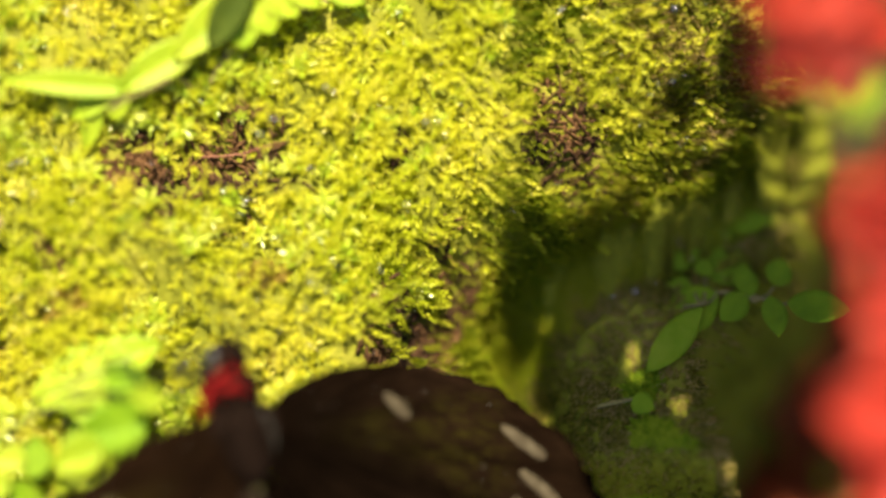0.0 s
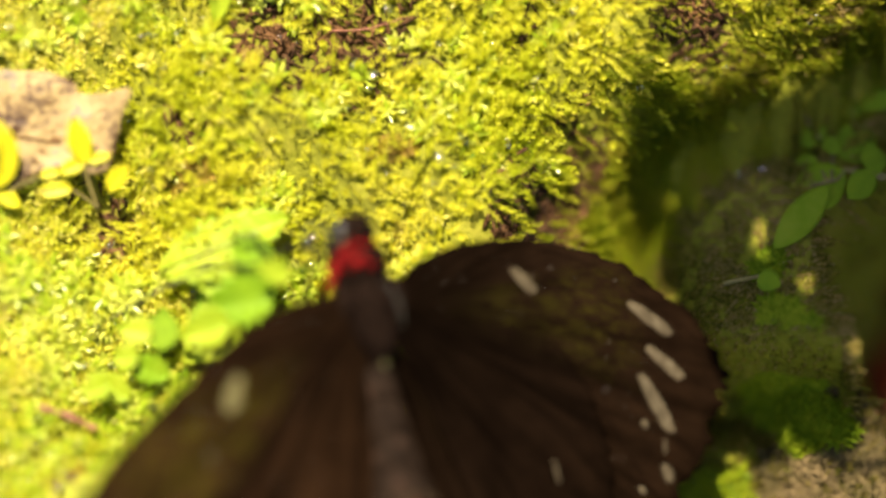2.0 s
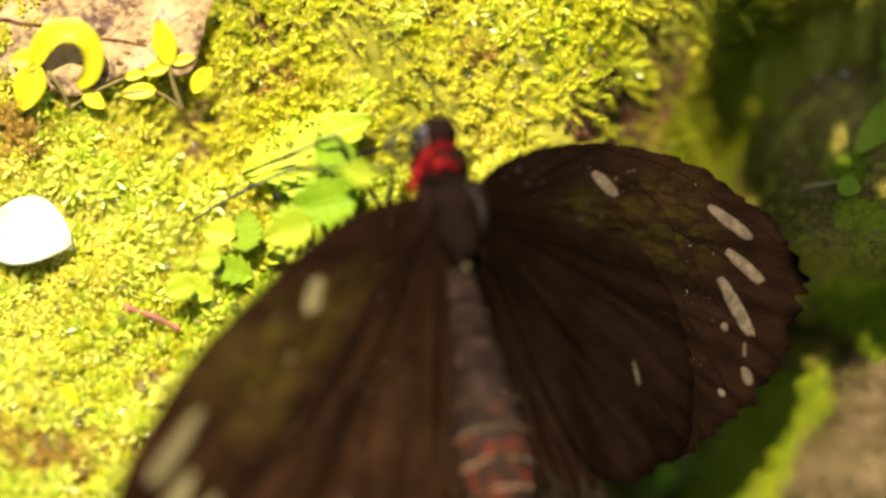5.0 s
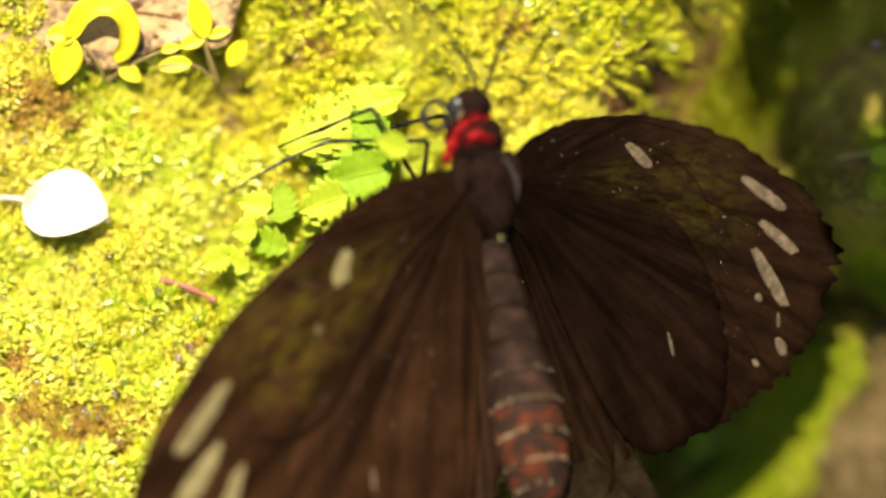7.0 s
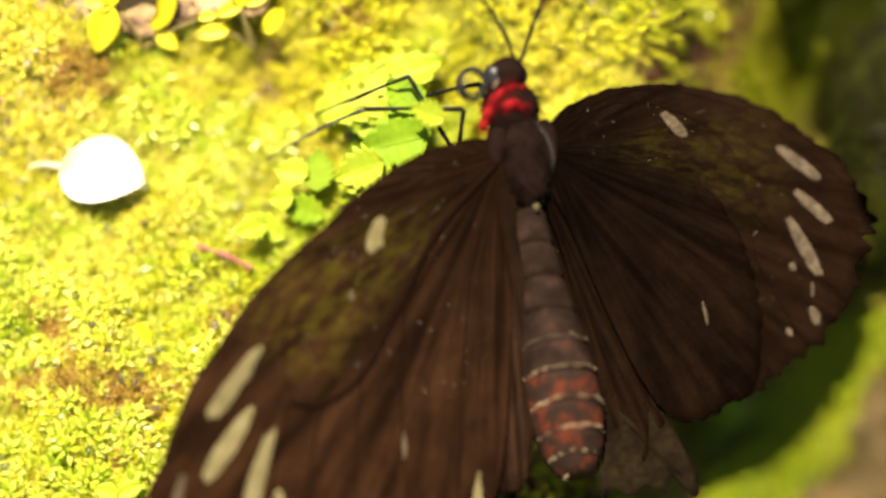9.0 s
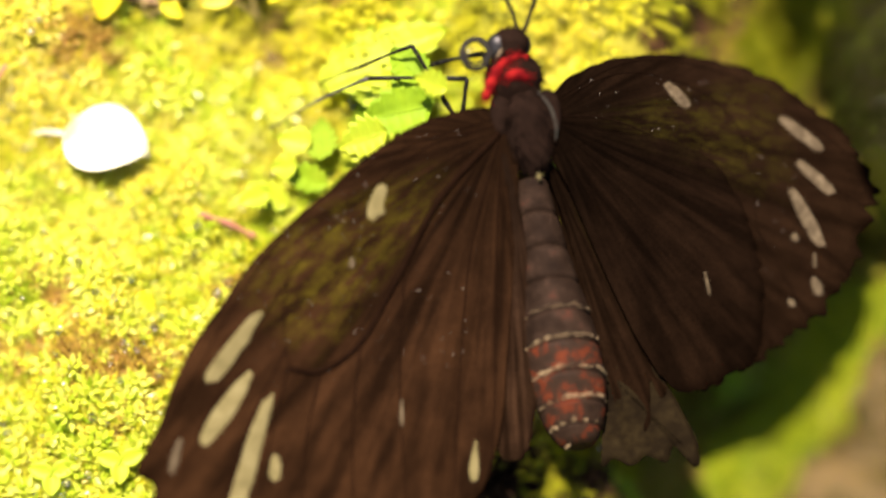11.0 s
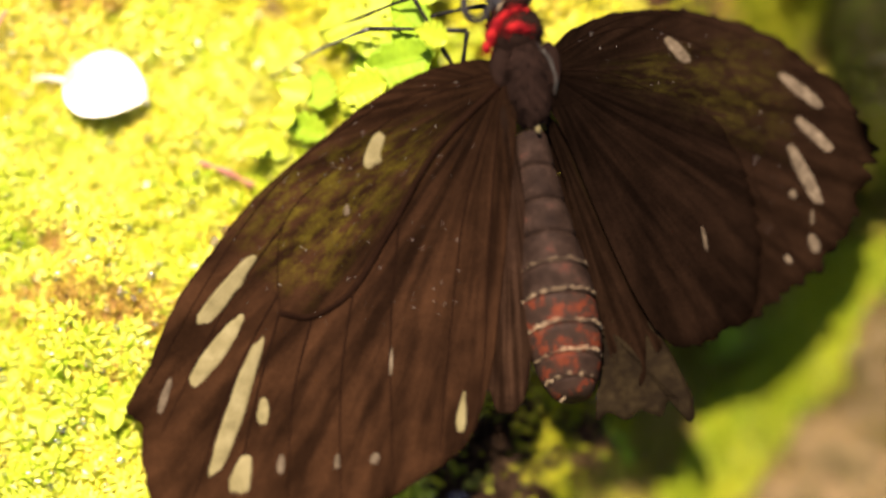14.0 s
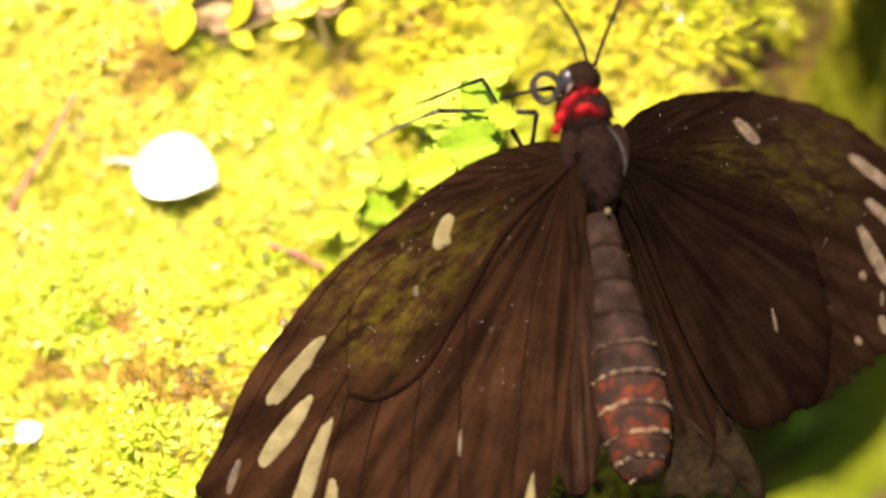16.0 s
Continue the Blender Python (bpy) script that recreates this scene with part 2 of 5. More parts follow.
def spline(pts, n, closed=False):
    """n points on a smooth curve through the given ones."""
    p = np.array(pts, dtype=float)
    k = len(p)
    seg = k if closed else k - 1
    out = []
    for i in range(n):
        s = i / n * seg if closed else i / (n - 1) * seg
        j = min(int(s), seg - 1)
        t = s - j
        if closed:
            a, b, c, d = p[(j - 1) % k], p[j % k], p[(j + 1) % k], p[(j + 2) % k]
        else:
            a, b, c, d = p[max(j - 1, 0)], p[j], p[j + 1], p[min(j + 2, k - 1)]
        out.append(0.5 * (2 * b + (c - a) * t + (2 * a - 5 * b + 4 * c - d) * t * t + (3 * b - a - 3 * c + d) * t ** 3))
    return np.array(out)


def tube(pts, radii, sides=8):
    """Verts and faces of a tapering tube along pts, closed at both ends."""
    pts = np.array(pts, dtype=float)
    n = len(pts)
    verts, faces = [], []
    ref = Vector((0.13, 0.31, 0.94))
    for i in range(n):
        d = Vector(pts[min(i + 1, n - 1)] - pts[max(i - 1, 0)]).normalized()
        a = d.cross(ref).normalized()
        b = d.cross(a)
        for k in range(sides):
            w = 2 * math.pi * k / sides
            verts.append(tuple(Vector(pts[i]) + (a * math.cos(w) + b * math.sin(w)) * radii[i]))
    for i in range(n - 1):
        for k in range(sides):
            k2 = (k + 1) % sides
            faces.append((i * sides + k, i * sides + k2, (i + 1) * sides + k2, (i + 1) * sides + k))
    faces.append(tuple(range(sides))[::-1])
    faces.append(tuple((n - 1) * sides + k for k in range(sides)))
    return verts, faces


def lump(center, radii, rings=14, sides=20, rough=0.06, freq=400.0):
    """An uneven ellipsoid."""
    verts, faces = [], []
    for i in range(rings + 1):
        a = math.pi * i / rings
        for k in range(sides):
            w = 2 * math.pi * k / sides
            d = Vector((math.sin(a) * math.cos(w), math.cos(a), math.sin(a) * math.sin(w)))
            r = 1 + rough * noise.noise(Vector((d.x * radii[0], d.y * radii[1], d.z * radii[2])) * freq + Vector(center) * 97)
            verts.append((center[0] + d.x * radii[0] * r, center[1] + d.y * radii[1] * r, center[2] + d.z * radii[2] * r))
    for i in range(rings):
        for k in range(sides):
            k2 = (k + 1) % sides
            faces.append((i * sides + k, i * sides + k2, (i + 1) * sides + k2, (i + 1) * sides + k))
    return verts, faces


def thing(name, m, label, category, group="", kind=""):
    e = new(name)
    e.matrix_world = m
    return tagged(e, label, category, group, kind)


def scatter(name, template_v, template_f, pos, normal, size, spin, mat, smooth=False):
    """Many copies of a small template, turned to the normals, in one mesh."""
    n, k = len(pos), len(template_v)
    z = normal / np.linalg.norm(normal, axis=1)[:, None]
    ref = np.tile(np.array([1.0, 0, 0]), (n, 1))
    x = ref - z * (ref * z).sum(1)[:, None]
    x /= np.linalg.norm(x, axis=1)[:, None]
    y = np.cross(z, x)
    c, s = np.cos(spin)[:, None], np.sin(spin)[:, None]
    x, y = x * c + y * s, y * c - x * s
    t = np.array(template_v)
    v = (pos[:, None, :] + size[:, None, None] * (t[None, :, 0, None] * x[:, None, :] + t[None, :, 1, None] * y[:, None, :] + t[None, :, 2, None] * z[:, None, :]))
    f = np.array(template_f)
    idx = (f[None] + (np.arange(n) * k)[:, None, None]).reshape(-1, f.shape[1])
    me = bpy.data.meshes.new(name)
    me.vertices.add(n * k)
    me.vertices.foreach_set("co", v.reshape(-1).astype(np.float32))
    me.loops.add(idx.size)
    me.loops.foreach_set("vertex_index", idx.reshape(-1).astype(np.int32))
    me.polygons.add(len(idx))
    me.polygons.foreach_set("loop_start", (np.arange(len(idx)) * f.shape[1]).astype(np.int32))
    if smooth:
        me.polygons.foreach_set("use_smooth", [True] * len(idx))
    me.materials.append(mat)
    me.update(calc_edges=True)
    return new(name, me)


# ---- the mossy rock: a height over the plan ----
GROUND_Z = -0.45
EDGE_Y = [-0.40, -0.057, -0.040, 0.0120, 0.0483, 0.0555, 0.0660, 0.0710, 0.0734, 0.0786, 0.0860, 0.0906, 0.0948, 0.1010, 0.1103, 0.1204, 0.25, 0.5]
EDGE_X = [-0.11, 0.012, 0.026, 0.0462, 0.0570, 0.0587, 0.0608, 0.0636, 0.0672, 0.0748, 0.0826, 0.0920, 0.1040, 0.1120, 0.1190, 0.1225, 0.123, 0.12]
BARE = [(0.0141, 0.0861, 0.009), (-0.0039, 0.0853, 0.007), (0.0439, 0.0874, 0.003), (0.0774, 0.0937, 0.008), (0.0565, 0.0690, 0.0050), (0.0555, 0.0640, 0.0045), (0.0510, 0.0595, 0.0060), (0.0470, 0.0550, 0.0065), (0.0430, 0.0525, 0.0045),
        (-0.0356, 0.0550, 0.005), (-0.0196, 0.0696, 0.003), (0.0110, -0.0450, 0.012), (0.0000, -0.0560, 0.010), (0.0212, -0.0365, 0.0075), (0.0265, -0.0410, 0.007), (0.0200, -0.0255, 0.005)]
GOLD = [(-0.0635, -0.0190, 0.009), (-0.0820, -0.0185, 0.008), (-0.0500, -0.0200, 0.005), (-0.0430, -0.0040, 0.004), (-0.0694, 0.0499, 0.006), (-0.0197, 0.0609, 0.003), (-0.0750, -0.0040, 0.004), (-0.0580, -0.0330, 0.004), (0.0196, 0.0645, 0.003)]
_rng = np.random.default_rng(4)
_perm = _rng.random((64, 64))


def wave(x, y, s, off=0):
    """Smooth value noise, -1 to 1, with cells of size s."""
    x, y = x / s + off * 7.3, y / s + off * 3.1
    i, j = np.floor(x).astype(int), np.floor(y).astype(int)
    u, v = x - i, y - j
    u, v = u * u * (3 - 2 * u), v * v * (3 - 2 * v)
    g = lambda a, b: _perm[a % 64, b % 64]
    return 2 * ((g(i, j) * (1 - u) + g(i + 1, j) * u) * (1 - v) + (g(i, j + 1) * (1 - u) + g(i + 1, j + 1) * u) * v) - 1


def ease(t):
    t = np.clip(t, 0, 1)
    return t * t * (3 - 2 * t)


def edge_dist(x, y):
    return 0.85 * (x - np.interp(y, EDGE_Y, EDGE_X)) + 0.004 * wave(x, y, 0.02, 1) + 0.002 * wave(x, y, 0.008, 2)


def rise(y):
    """The bank climbs behind the butterfly's level spot, sloped to fit the camera's focus."""
    d = y - 0.035
    return 0.45 * 0.5 * (d + np.sqrt(d * d + 0.00003)) - 0.45 * 0.5 * 0.0008


def height(x, y):
    x, y = np.asarray(x, float), np.asarray(y, float)
    s = edge_dist(x, y)
    z = 0.0165 + 0.0045 * wave(x, y, 0.045, 3) + 0.0032 * wave(x, y, 0.016, 4) + 0.0026 * wave(x, y, 0.006, 5) + rise(y)
    z = z - 0.010 * ease((s + 0.022) / 0.024)
    # the ridge behind the front mound leans to the open side
    z = z - 0.17 * np.clip(x - 0.067 - 0.05 * (y - 0.085), 0, 0.1) * ease((y - 0.054) / 0.016) - 0.004 * ease((x - 0.063) / 0.010) * ease((y - 0.0615) / 0.012)
    # below the edge: a dark cleft, then a mossy slope that falls towards the front
    low = -0.004 - 0.10 * (0.078 - y) * np.where(y < 0.078, 1, 0.3) - 0.15 * (x - 0.09) + 0.005 * wave(x, y, 0.035, 14) + 0.005 * wave(x, y, 0.012, 15)
    low = low + 0.009 * ease((y - 0.064) / 0.012) * ease((x - 0.072) / 0.010)
    low = low - 0.020 * np.exp(-((s - 0.0050) / 0.0038) ** 2) * ease((y - 0.052) / 0.010)
    low = np.minimum(low, z - 0.012)
    brink = np.interp(y, [-0.1, 0.0, 0.03, 0.0425, 0.077, 0.0945, 0.104, 0.12], [0.13, 0.118, 0.112, 0.104, 0.106, 0.118, 0.128, 0.134]) + 0.004 * wave(x, y, 0.02, 6)
    low = low - 0.5 * ease((x - brink) / 0.025)
    z = z + (low - z) * ease((s + 0.001) / 0.0055)
    for bx, by, r in BARE:
        z = z - 0.003 * np.exp(-((x - bx) ** 2 + (y - by) ** 2) / (r * r))
    rim = np.minimum(np.minimum(x + 0.36, 0.42 - y), y + 0.30) + 0.02 * wave(x, y, 0.06, 7)
    z = z - 0.5 * ease((0.10 - rim) / 0.10)
    return np.maximum(z, GROUND_Z - 0.09)


def slope(x, y, e=0.0015):
    n = np.stack([-(height(x + e, y) - height(x - e, y)) / (2 * e), -(height(x, y + e) - height(x, y - e)) / (2 * e), np.ones_like(x)], 1)
    return n / np.linalg.norm(n, axis=1)[:, None]


def grid_mesh(name, xs, ys, fz, mat):
    gx, gy = np.meshgrid(xs, ys)
    v = np.stack([gx, gy, fz(gx, gy)], 2).reshape(-1, 3)
    nx, ny = len(xs), len(ys)
    a = (np.arange(ny - 1)[:, None] * nx + np.arange(nx - 1)[None]).reshape(-1)
    f = np.stack([a, a + 1, a + 1 + nx, a + nx], 1)
    return mesh_object(name, v.tolist(), f.tolist(), mat)


rock = grid_mesh("mossy_rock", np.linspace(-0.37, 0.42, 300), np.linspace(-0.31, 0.43, 280), height, SOIL)
tagged(rock, "earthy rock bank overgrown with yellow-green moss", "rock")


def ground_height(x, y):
    return GROUND_Z + 0.012 * wave(x, y, 0.12, 8) + 0.004 * wave(x, y, 0.04, 9)


def spread(n, a, b):
    """Coordinates from -a to a, fine in the middle."""
    t = np.linspace(-1, 1, n)
    return np.sign(t) * (b * np.abs(t) + (a - b) * np.abs(t) ** 7)


ground = grid_mesh("ground", spread(160, 60.0, 0.9), spread(160, 60.0, 0.9), ground_height, LITTER)
tagged(ground, "earth ground with brown and green leaf litter", "ground", kind="structure")


# ---- moss ----
def leaflet(az, el, length, width, lift, base=0.0):
    """A folded diamond leaf: four points, two triangles."""
    d = np.array([math.cos(az) * math.cos(el), math.sin(az) * math.cos(el), math.sin(el)])
    side = np.array([-math.sin(az), math.cos(az), 0.0])
    upn = np.cross(d, side)
    o = np.array([math.cos(az) * base, math.sin(az) * base, lift])
    mid = o + d * length * 0.5 - upn * width * 0.25
    return [o, mid + side * width * 0.5, o + d * length, mid - side * width * 0.5]


def shoot(whorls):
    v, f = [], []
    for n, el, length, width, lift, turn in whorls:
        for i in range(n):
            o = len(v)
            v += leaflet(turn + 2 * math.pi * i / n, el, length, width, lift)
            f += [(o, o + 1, o + 2), (o, o + 2, o + 3)]
    return v, f


def moss_points(n, x0, x1, y0, y1, rng, keep):
    x, y = rng.uniform(x0, x1, n), rng.uniform(y0, y1, n)
    k = rng.random(n) < keep(x, y)
    return x[k], y[k]


def bare(x, y):
    b = np.zeros_like(x)
    for bx, by, r in BARE:
        w = r * (1 + 0.5 * wave(x, y, 0.005, 10))
        b = np.maximum(b, ease(1.5 - ((x - bx) ** 2 + (y - by) ** 2) / (w * w)))
    return b


def on_ridge(x, y):
    """Where the bristly moss of the steep side takes over from the cushion."""
    a = ease((edge_dist(x, y) + 0.016) / 0.012)
    b = ease((x - 0.064 + 0.006 * wave(x, y, 0.012, 16)) / 0.006) * ease((y - 0.0585) / 0.010)
    return np.maximum(a, b)


def pressed(x, y):
    """Where the drooping wing lies on the bank and keeps the moss down."""
    t = np.clip((-0.035 - y) / 0.027, 0, 1)
    return ease(1.6 - np.hypot(x + 0.034 + 0.008 * t, y + 0.035 + 0.027 * t) / 0.0075)


def build_moss():
    rng = np.random.default_rng(11)
    lush = shoot([(5, 0.35, 1.6, 0.66, 0.4, 0.0), (4, 0.75, 1.3, 0.6, 0.9, 0.5), (3, 1.15, 0.8, 0.42, 1.3, 0.2)])
    bristle = shoot([(4, 0.95, 1.3, 0.36, 0.0, 0.0), (4, 0.95, 1.3, 0.34, 0.8, 0.7), (4, 1.0, 1.2, 0.32, 1.6, 0.2), (3, 1.2, 1.0, 0.3, 2.4, 0.5)])
    finger = shoot([(3, 1.12, 0.85, 0.36, 0.5 * i, 0.9 * i) for i in range(6)] + [(3, 1.35, 0.6, 0.32, 3.0, 0.3)])
    feather = shoot([(3, 0.95, 0.95, 0.30, 0.55 * i, 0.7 * i) for i in range(7)] + [(3, 1.25, 0.8, 0.26, 3.85, 0.3)])

    def gold(x, y):
        g = np.zeros_like(x)
        for bx, by, r in GOLD:
            g = np.maximum(g, ease(1.5 - (((x - bx) / 1.5) ** 2 + ((y - by) / 0.8) ** 2) / (r * r) + 0.6 * wave(x, y, 0.005, 22)))
        return g

    x, y = moss_points(40000, -0.115, 0.04, -0.06, 0.10, rng, lambda x, y: gold(x, y) * 0.9)
    ob = scatter("brown_moss", *bristle, np.stack([x, y, height(x, y)], 1), slope(x, y) + rng.normal(0, 0.5, (len(x), 3)), 0.0010 * rng.uniform(0.6, 1.4, len(x)), rng.uniform(0, 6.28, len(x)), GOLDMOSS)
    tagged(ob, "dry golden-brown patches among the moss", "moss", kind="stuff")
    near = lambda x, y: (1 - ease((edge_dist(x, y) + 0.001) / 0.002)) * (1 - pressed(x, y)) * (1 - 0.72 * gold(x, y)) * (1 - 0.93 * bare(x, y)) * np.clip(0.80 + 0.55 * wave(x, y, 0.0065, 12), 0.12, 1) * (1 - np.where(y > 0.063, 0.7, 1.0) * on_ridge(x, y))
    x, y = moss_points(50000, -0.115, 0.16, -0.085, 0.175, rng, near)
    nrm = slope(x, y) + rng.normal(0, 0.4, (len(x), 3))
    size = 0.00130 * rng.uniform(0.65, 1.5, len(x)) * (1 + 0.3 * wave(x, y, 0.02, 13))
    z = height(x, y) - 0.0004 + rng.normal(0, 0.0006, len(x))
    soft = rng.random(len(x)) < 0.95 * ease((y - 0.028 + 0.012 * wave(x, y, 0.014, 25)) / 0.02) * ease((x + 0.055 + 0.012 * wave(x, y, 0.014, 26)) / 0.03) + 0.3 * ease((0.015 - y) / 0.02)
    p, turn = np.stack([x, y, z], 1), rng.uniform(0, 6.28, len(x))
    ob = scatter("moss_cushion", *lush, p[~soft], nrm[~soft], size[~soft], turn[~soft], MOSS)
    tagged(ob, "sunlit yellow-green moss cushion with tiny leafy shoots", "moss", kind="stuff")
    ob = scatter("feather_moss", *feather, p[soft], nrm[soft] + np.array([0.3, -0.15, 0.0]), size[soft] * 0.85, turn[soft], FEATHER)
    tagged(ob, "sunlit yellow-green feathery moss shoots over the mound", "moss", kind="stuff")
    x, y = moss_points(13000, -0.11, 0.07, -0.08, 0.16, rng, lambda x, y: near(x, y) * np.maximum(ease(0.5 + 0.9 * wave(x, y, 0.018, 18)), 0.9 * ease((0.03 - y) / 0.02)) * np.where(y > 0.045, 0.25, 1.0))
    size = 0.00195 * rng.uniform(0.6, 1.5, len(x))
    big = shoot([(6, 0.3, 1.5, 0.52, 0.5, 0.0), (5, 0.65, 1.25, 0.5, 0.9, 0.6), (3, 1.1, 0.7, 0.4, 1.2, 0.2)])
    ob = scatter("leafy_moss", *big, np.stack([x, y, height(x, y) + 0.0002], 1), slope(x, y) + rng.normal(0, 0.35, (len(x), 3)), size, rng.uniform(0, 6.28, len(x)), BIGMOSS)
    tagged(ob, "larger lime leafy shoots standing out of the moss", "moss", kind="stuff")
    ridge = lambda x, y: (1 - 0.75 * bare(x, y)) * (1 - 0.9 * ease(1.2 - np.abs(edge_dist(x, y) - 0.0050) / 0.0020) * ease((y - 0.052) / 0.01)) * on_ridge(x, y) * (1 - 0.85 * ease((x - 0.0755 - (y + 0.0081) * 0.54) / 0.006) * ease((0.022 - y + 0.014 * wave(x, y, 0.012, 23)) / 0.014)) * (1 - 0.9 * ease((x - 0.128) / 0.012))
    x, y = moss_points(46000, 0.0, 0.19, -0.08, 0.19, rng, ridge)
    # browner moss past this x puts the ridge end's shade into the colour
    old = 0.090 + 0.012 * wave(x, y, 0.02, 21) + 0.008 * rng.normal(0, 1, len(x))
    for name, mask, mat, label in (("ridge_moss", (edge_dist(x, y) < 0.002) & (x < old), BRISTLE, "bristly olive moss along the bank's ridge"), ("shelf_moss", (edge_dist(x, y) >= 0.002) | (x >= old), SHELF_MOSS, "dull brown-green bristly moss on the shaded lower side, darkening the ridge's end for shade")):
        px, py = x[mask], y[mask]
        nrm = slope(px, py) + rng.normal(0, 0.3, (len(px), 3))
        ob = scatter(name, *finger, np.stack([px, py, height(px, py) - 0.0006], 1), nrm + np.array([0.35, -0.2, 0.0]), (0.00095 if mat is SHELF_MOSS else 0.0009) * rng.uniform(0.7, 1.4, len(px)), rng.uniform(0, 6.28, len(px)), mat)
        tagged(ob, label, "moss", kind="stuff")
    # bristly moss on the steep face between ridge and shelf
    def face(x, y):
        d = edge_dist(x, y)
        return ease((d + 0.0015) / 0.001) * ease((0.0050 + 0.0015 * wave(x, y, 0.006, 27) - d) / 0.001) * (1 - 0.85 * bare(x, y))
    x, y = moss_points(54000, 0.056, 0.118, 0.048, 0.104, rng, face)
    nrm = slope(x, y) * 0.7 + np.array([0.25, -0.5, 0.5]) + rng.normal(0, 0.3, (len(x), 3))
    ob = scatter("face_moss", *finger, np.stack([x, y, height(x, y) - 0.0004], 1), nrm, 0.00090 * rng.uniform(0.6, 1.4, len(x)), rng.uniform(0, 6.28, len(x)), BRISTLE)
    tagged(ob, "bristly green moss on the steep shaded face", "moss", kind="stuff")
    # long shoots that lean out over the edge
    x, y = moss_points(26000, 0.0, 0.14, -0.07, 0.17, rng, lambda x, y: ease(1.5 - np.abs(edge_dist(x, y) + 0.006) / 0.008) * (1 - 0.85 * bare(x, y)) * (1 - 0.6 * ease((x - 0.10) / 0.02)))
    nrm = slope(x, y) * 0.6 + np.array([0.75, -0.3, 0.15]) + rng.normal(0, 0.22, (len(x), 3))
    ob = scatter("edge_moss", *finger, np.stack([x, y, height(x, y)], 1), nrm, 0.00100 * rng.uniform(0.7, 1.5, len(x)), rng.uniform(0, 6.28, len(x)), BRISTLE)
    tagged(ob, "long feathery moss shoots leaning over the bank's edge", "moss", kind="stuff")
    far = lambda x, y: np.where((x > -0.115) & (x < 0.16) & (y > -0.085) & (y < 0.175), 0, 1 - 0.5 * bare(x, y)) * np.where(height(x, y) > -0.3, 1, 0)
    x, y = moss_points(4200, -0.34, 0.3, -0.28, 0.40, rng, far)
    ob = scatter("outer_moss", *lush, np.stack([x, y, height(x, y)], 1), slope(x, y) + rng.normal(0, 0.3, (len(x), 3)), 0.003 * rng.uniform(0.7, 1.4, len(x)), rng.uniform(0, 6.28, len(x)), MOSS)
    tagged(ob, "coarser green moss over the rest of the rock", "moss", kind="stuff")
    # a lime band of moss and bare tan earth on the lower slope
    def band(x, y):
        d = x - (0.0680 + (y + 0.0081) * 0.54) + 0.003 * wave(x, y, 0.012, 19)
        return ease(1.6 - np.abs(d) / 0.0050) * ease((0.016 - y) / 0.008)
    x, y = moss_points(26000, 0.030, 0.11, -0.045, 0.04, rng, lambda x, y: band(x, y) * np.where(edge_dist(x, y) > 0.008, 1, 0))
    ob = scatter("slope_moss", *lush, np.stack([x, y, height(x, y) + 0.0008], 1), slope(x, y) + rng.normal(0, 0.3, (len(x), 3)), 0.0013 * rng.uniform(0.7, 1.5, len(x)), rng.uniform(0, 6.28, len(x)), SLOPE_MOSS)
    tagged(ob, "lime moss on the lower slope of the bank", "moss", kind="stuff")
    # lime clumps on the shelf
    def clumps(x, y):
        c = np.zeros_like(x)
        for bx, by, r in ((0.0950, 0.0632, 0.0022), (0.0960, 0.0500, 0.0032), (0.0990, 0.0455, 0.0040), (0.0955, 0.0440, 0.0034), (0.0925, 0.0345, 0.0040), (0.0970, 0.0360, 0.0050), (0.0975, 0.0290, 0.0036), (0.1016, 0.0240, 0.0050)):
            c = np.maximum(c, ease(1.5 - ((x - bx) ** 2 + (y - by) ** 2) / (r * r) + 0.5 * wave(x, y, 0.004, 24)))
        return c
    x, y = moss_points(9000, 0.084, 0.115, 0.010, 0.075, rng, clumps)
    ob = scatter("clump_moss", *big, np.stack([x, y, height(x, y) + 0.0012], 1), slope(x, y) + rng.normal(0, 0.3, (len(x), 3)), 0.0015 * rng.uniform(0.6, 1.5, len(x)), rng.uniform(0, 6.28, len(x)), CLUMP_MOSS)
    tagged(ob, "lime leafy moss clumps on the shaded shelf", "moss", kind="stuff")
    x, y = moss_points(48000, 0.06, 0.13, -0.05, 0.06, rng, lambda x, y: ease((x - 0.0735 - (y + 0.0081) * 0.54) / 0.006) * ease((0.040 - y) / 0.012) * (0.6 + 0.6 * wave(x, y, 0.012, 20)) * np.where(x < 0.125, 1, 0))
    chip = [(-1, -0.6, -0.2), (1.1, -0.7, -0.1), (0.9, 0.7, -0.2), (-0.8, 0.6, -0.1), (-0.4, -0.1, 0.45), (0.5, 0.1, 0.4)]
    ob = scatter("earth_crumbs", chip, [(0, 1, 5), (0, 5, 4), (1, 2, 5), (2, 3, 4), (2, 4, 5), (3, 0, 4), (0, 3, 2), (0, 2, 1)], np.stack([x, y, height(x, y) + 0.0015], 1), slope(x, y) + rng.normal(0, 0.4, (len(x), 3)), 0.0008 * rng.uniform(0.4, 1.5, len(x)), rng.uniform(0, 6.28, len(x)), EARTH)
    tagged(ob, "pale tan earth crumbs on the lower slope", "soil", kind="stuff")
    # dew drops on the shoots
    x, y = moss_points(3200, -0.10, 0.135, -0.07, 0.16, rng, lambda x, y: np.where(height(x, y) > 0.0, 0.55 + 0.45 * wave(x, y, 0.02, 17), 0) * (1 - pressed(x, y)))
    dv, df = lump((0, 0, 0), (1, 1, 0.15), 6, 8, 0.0)
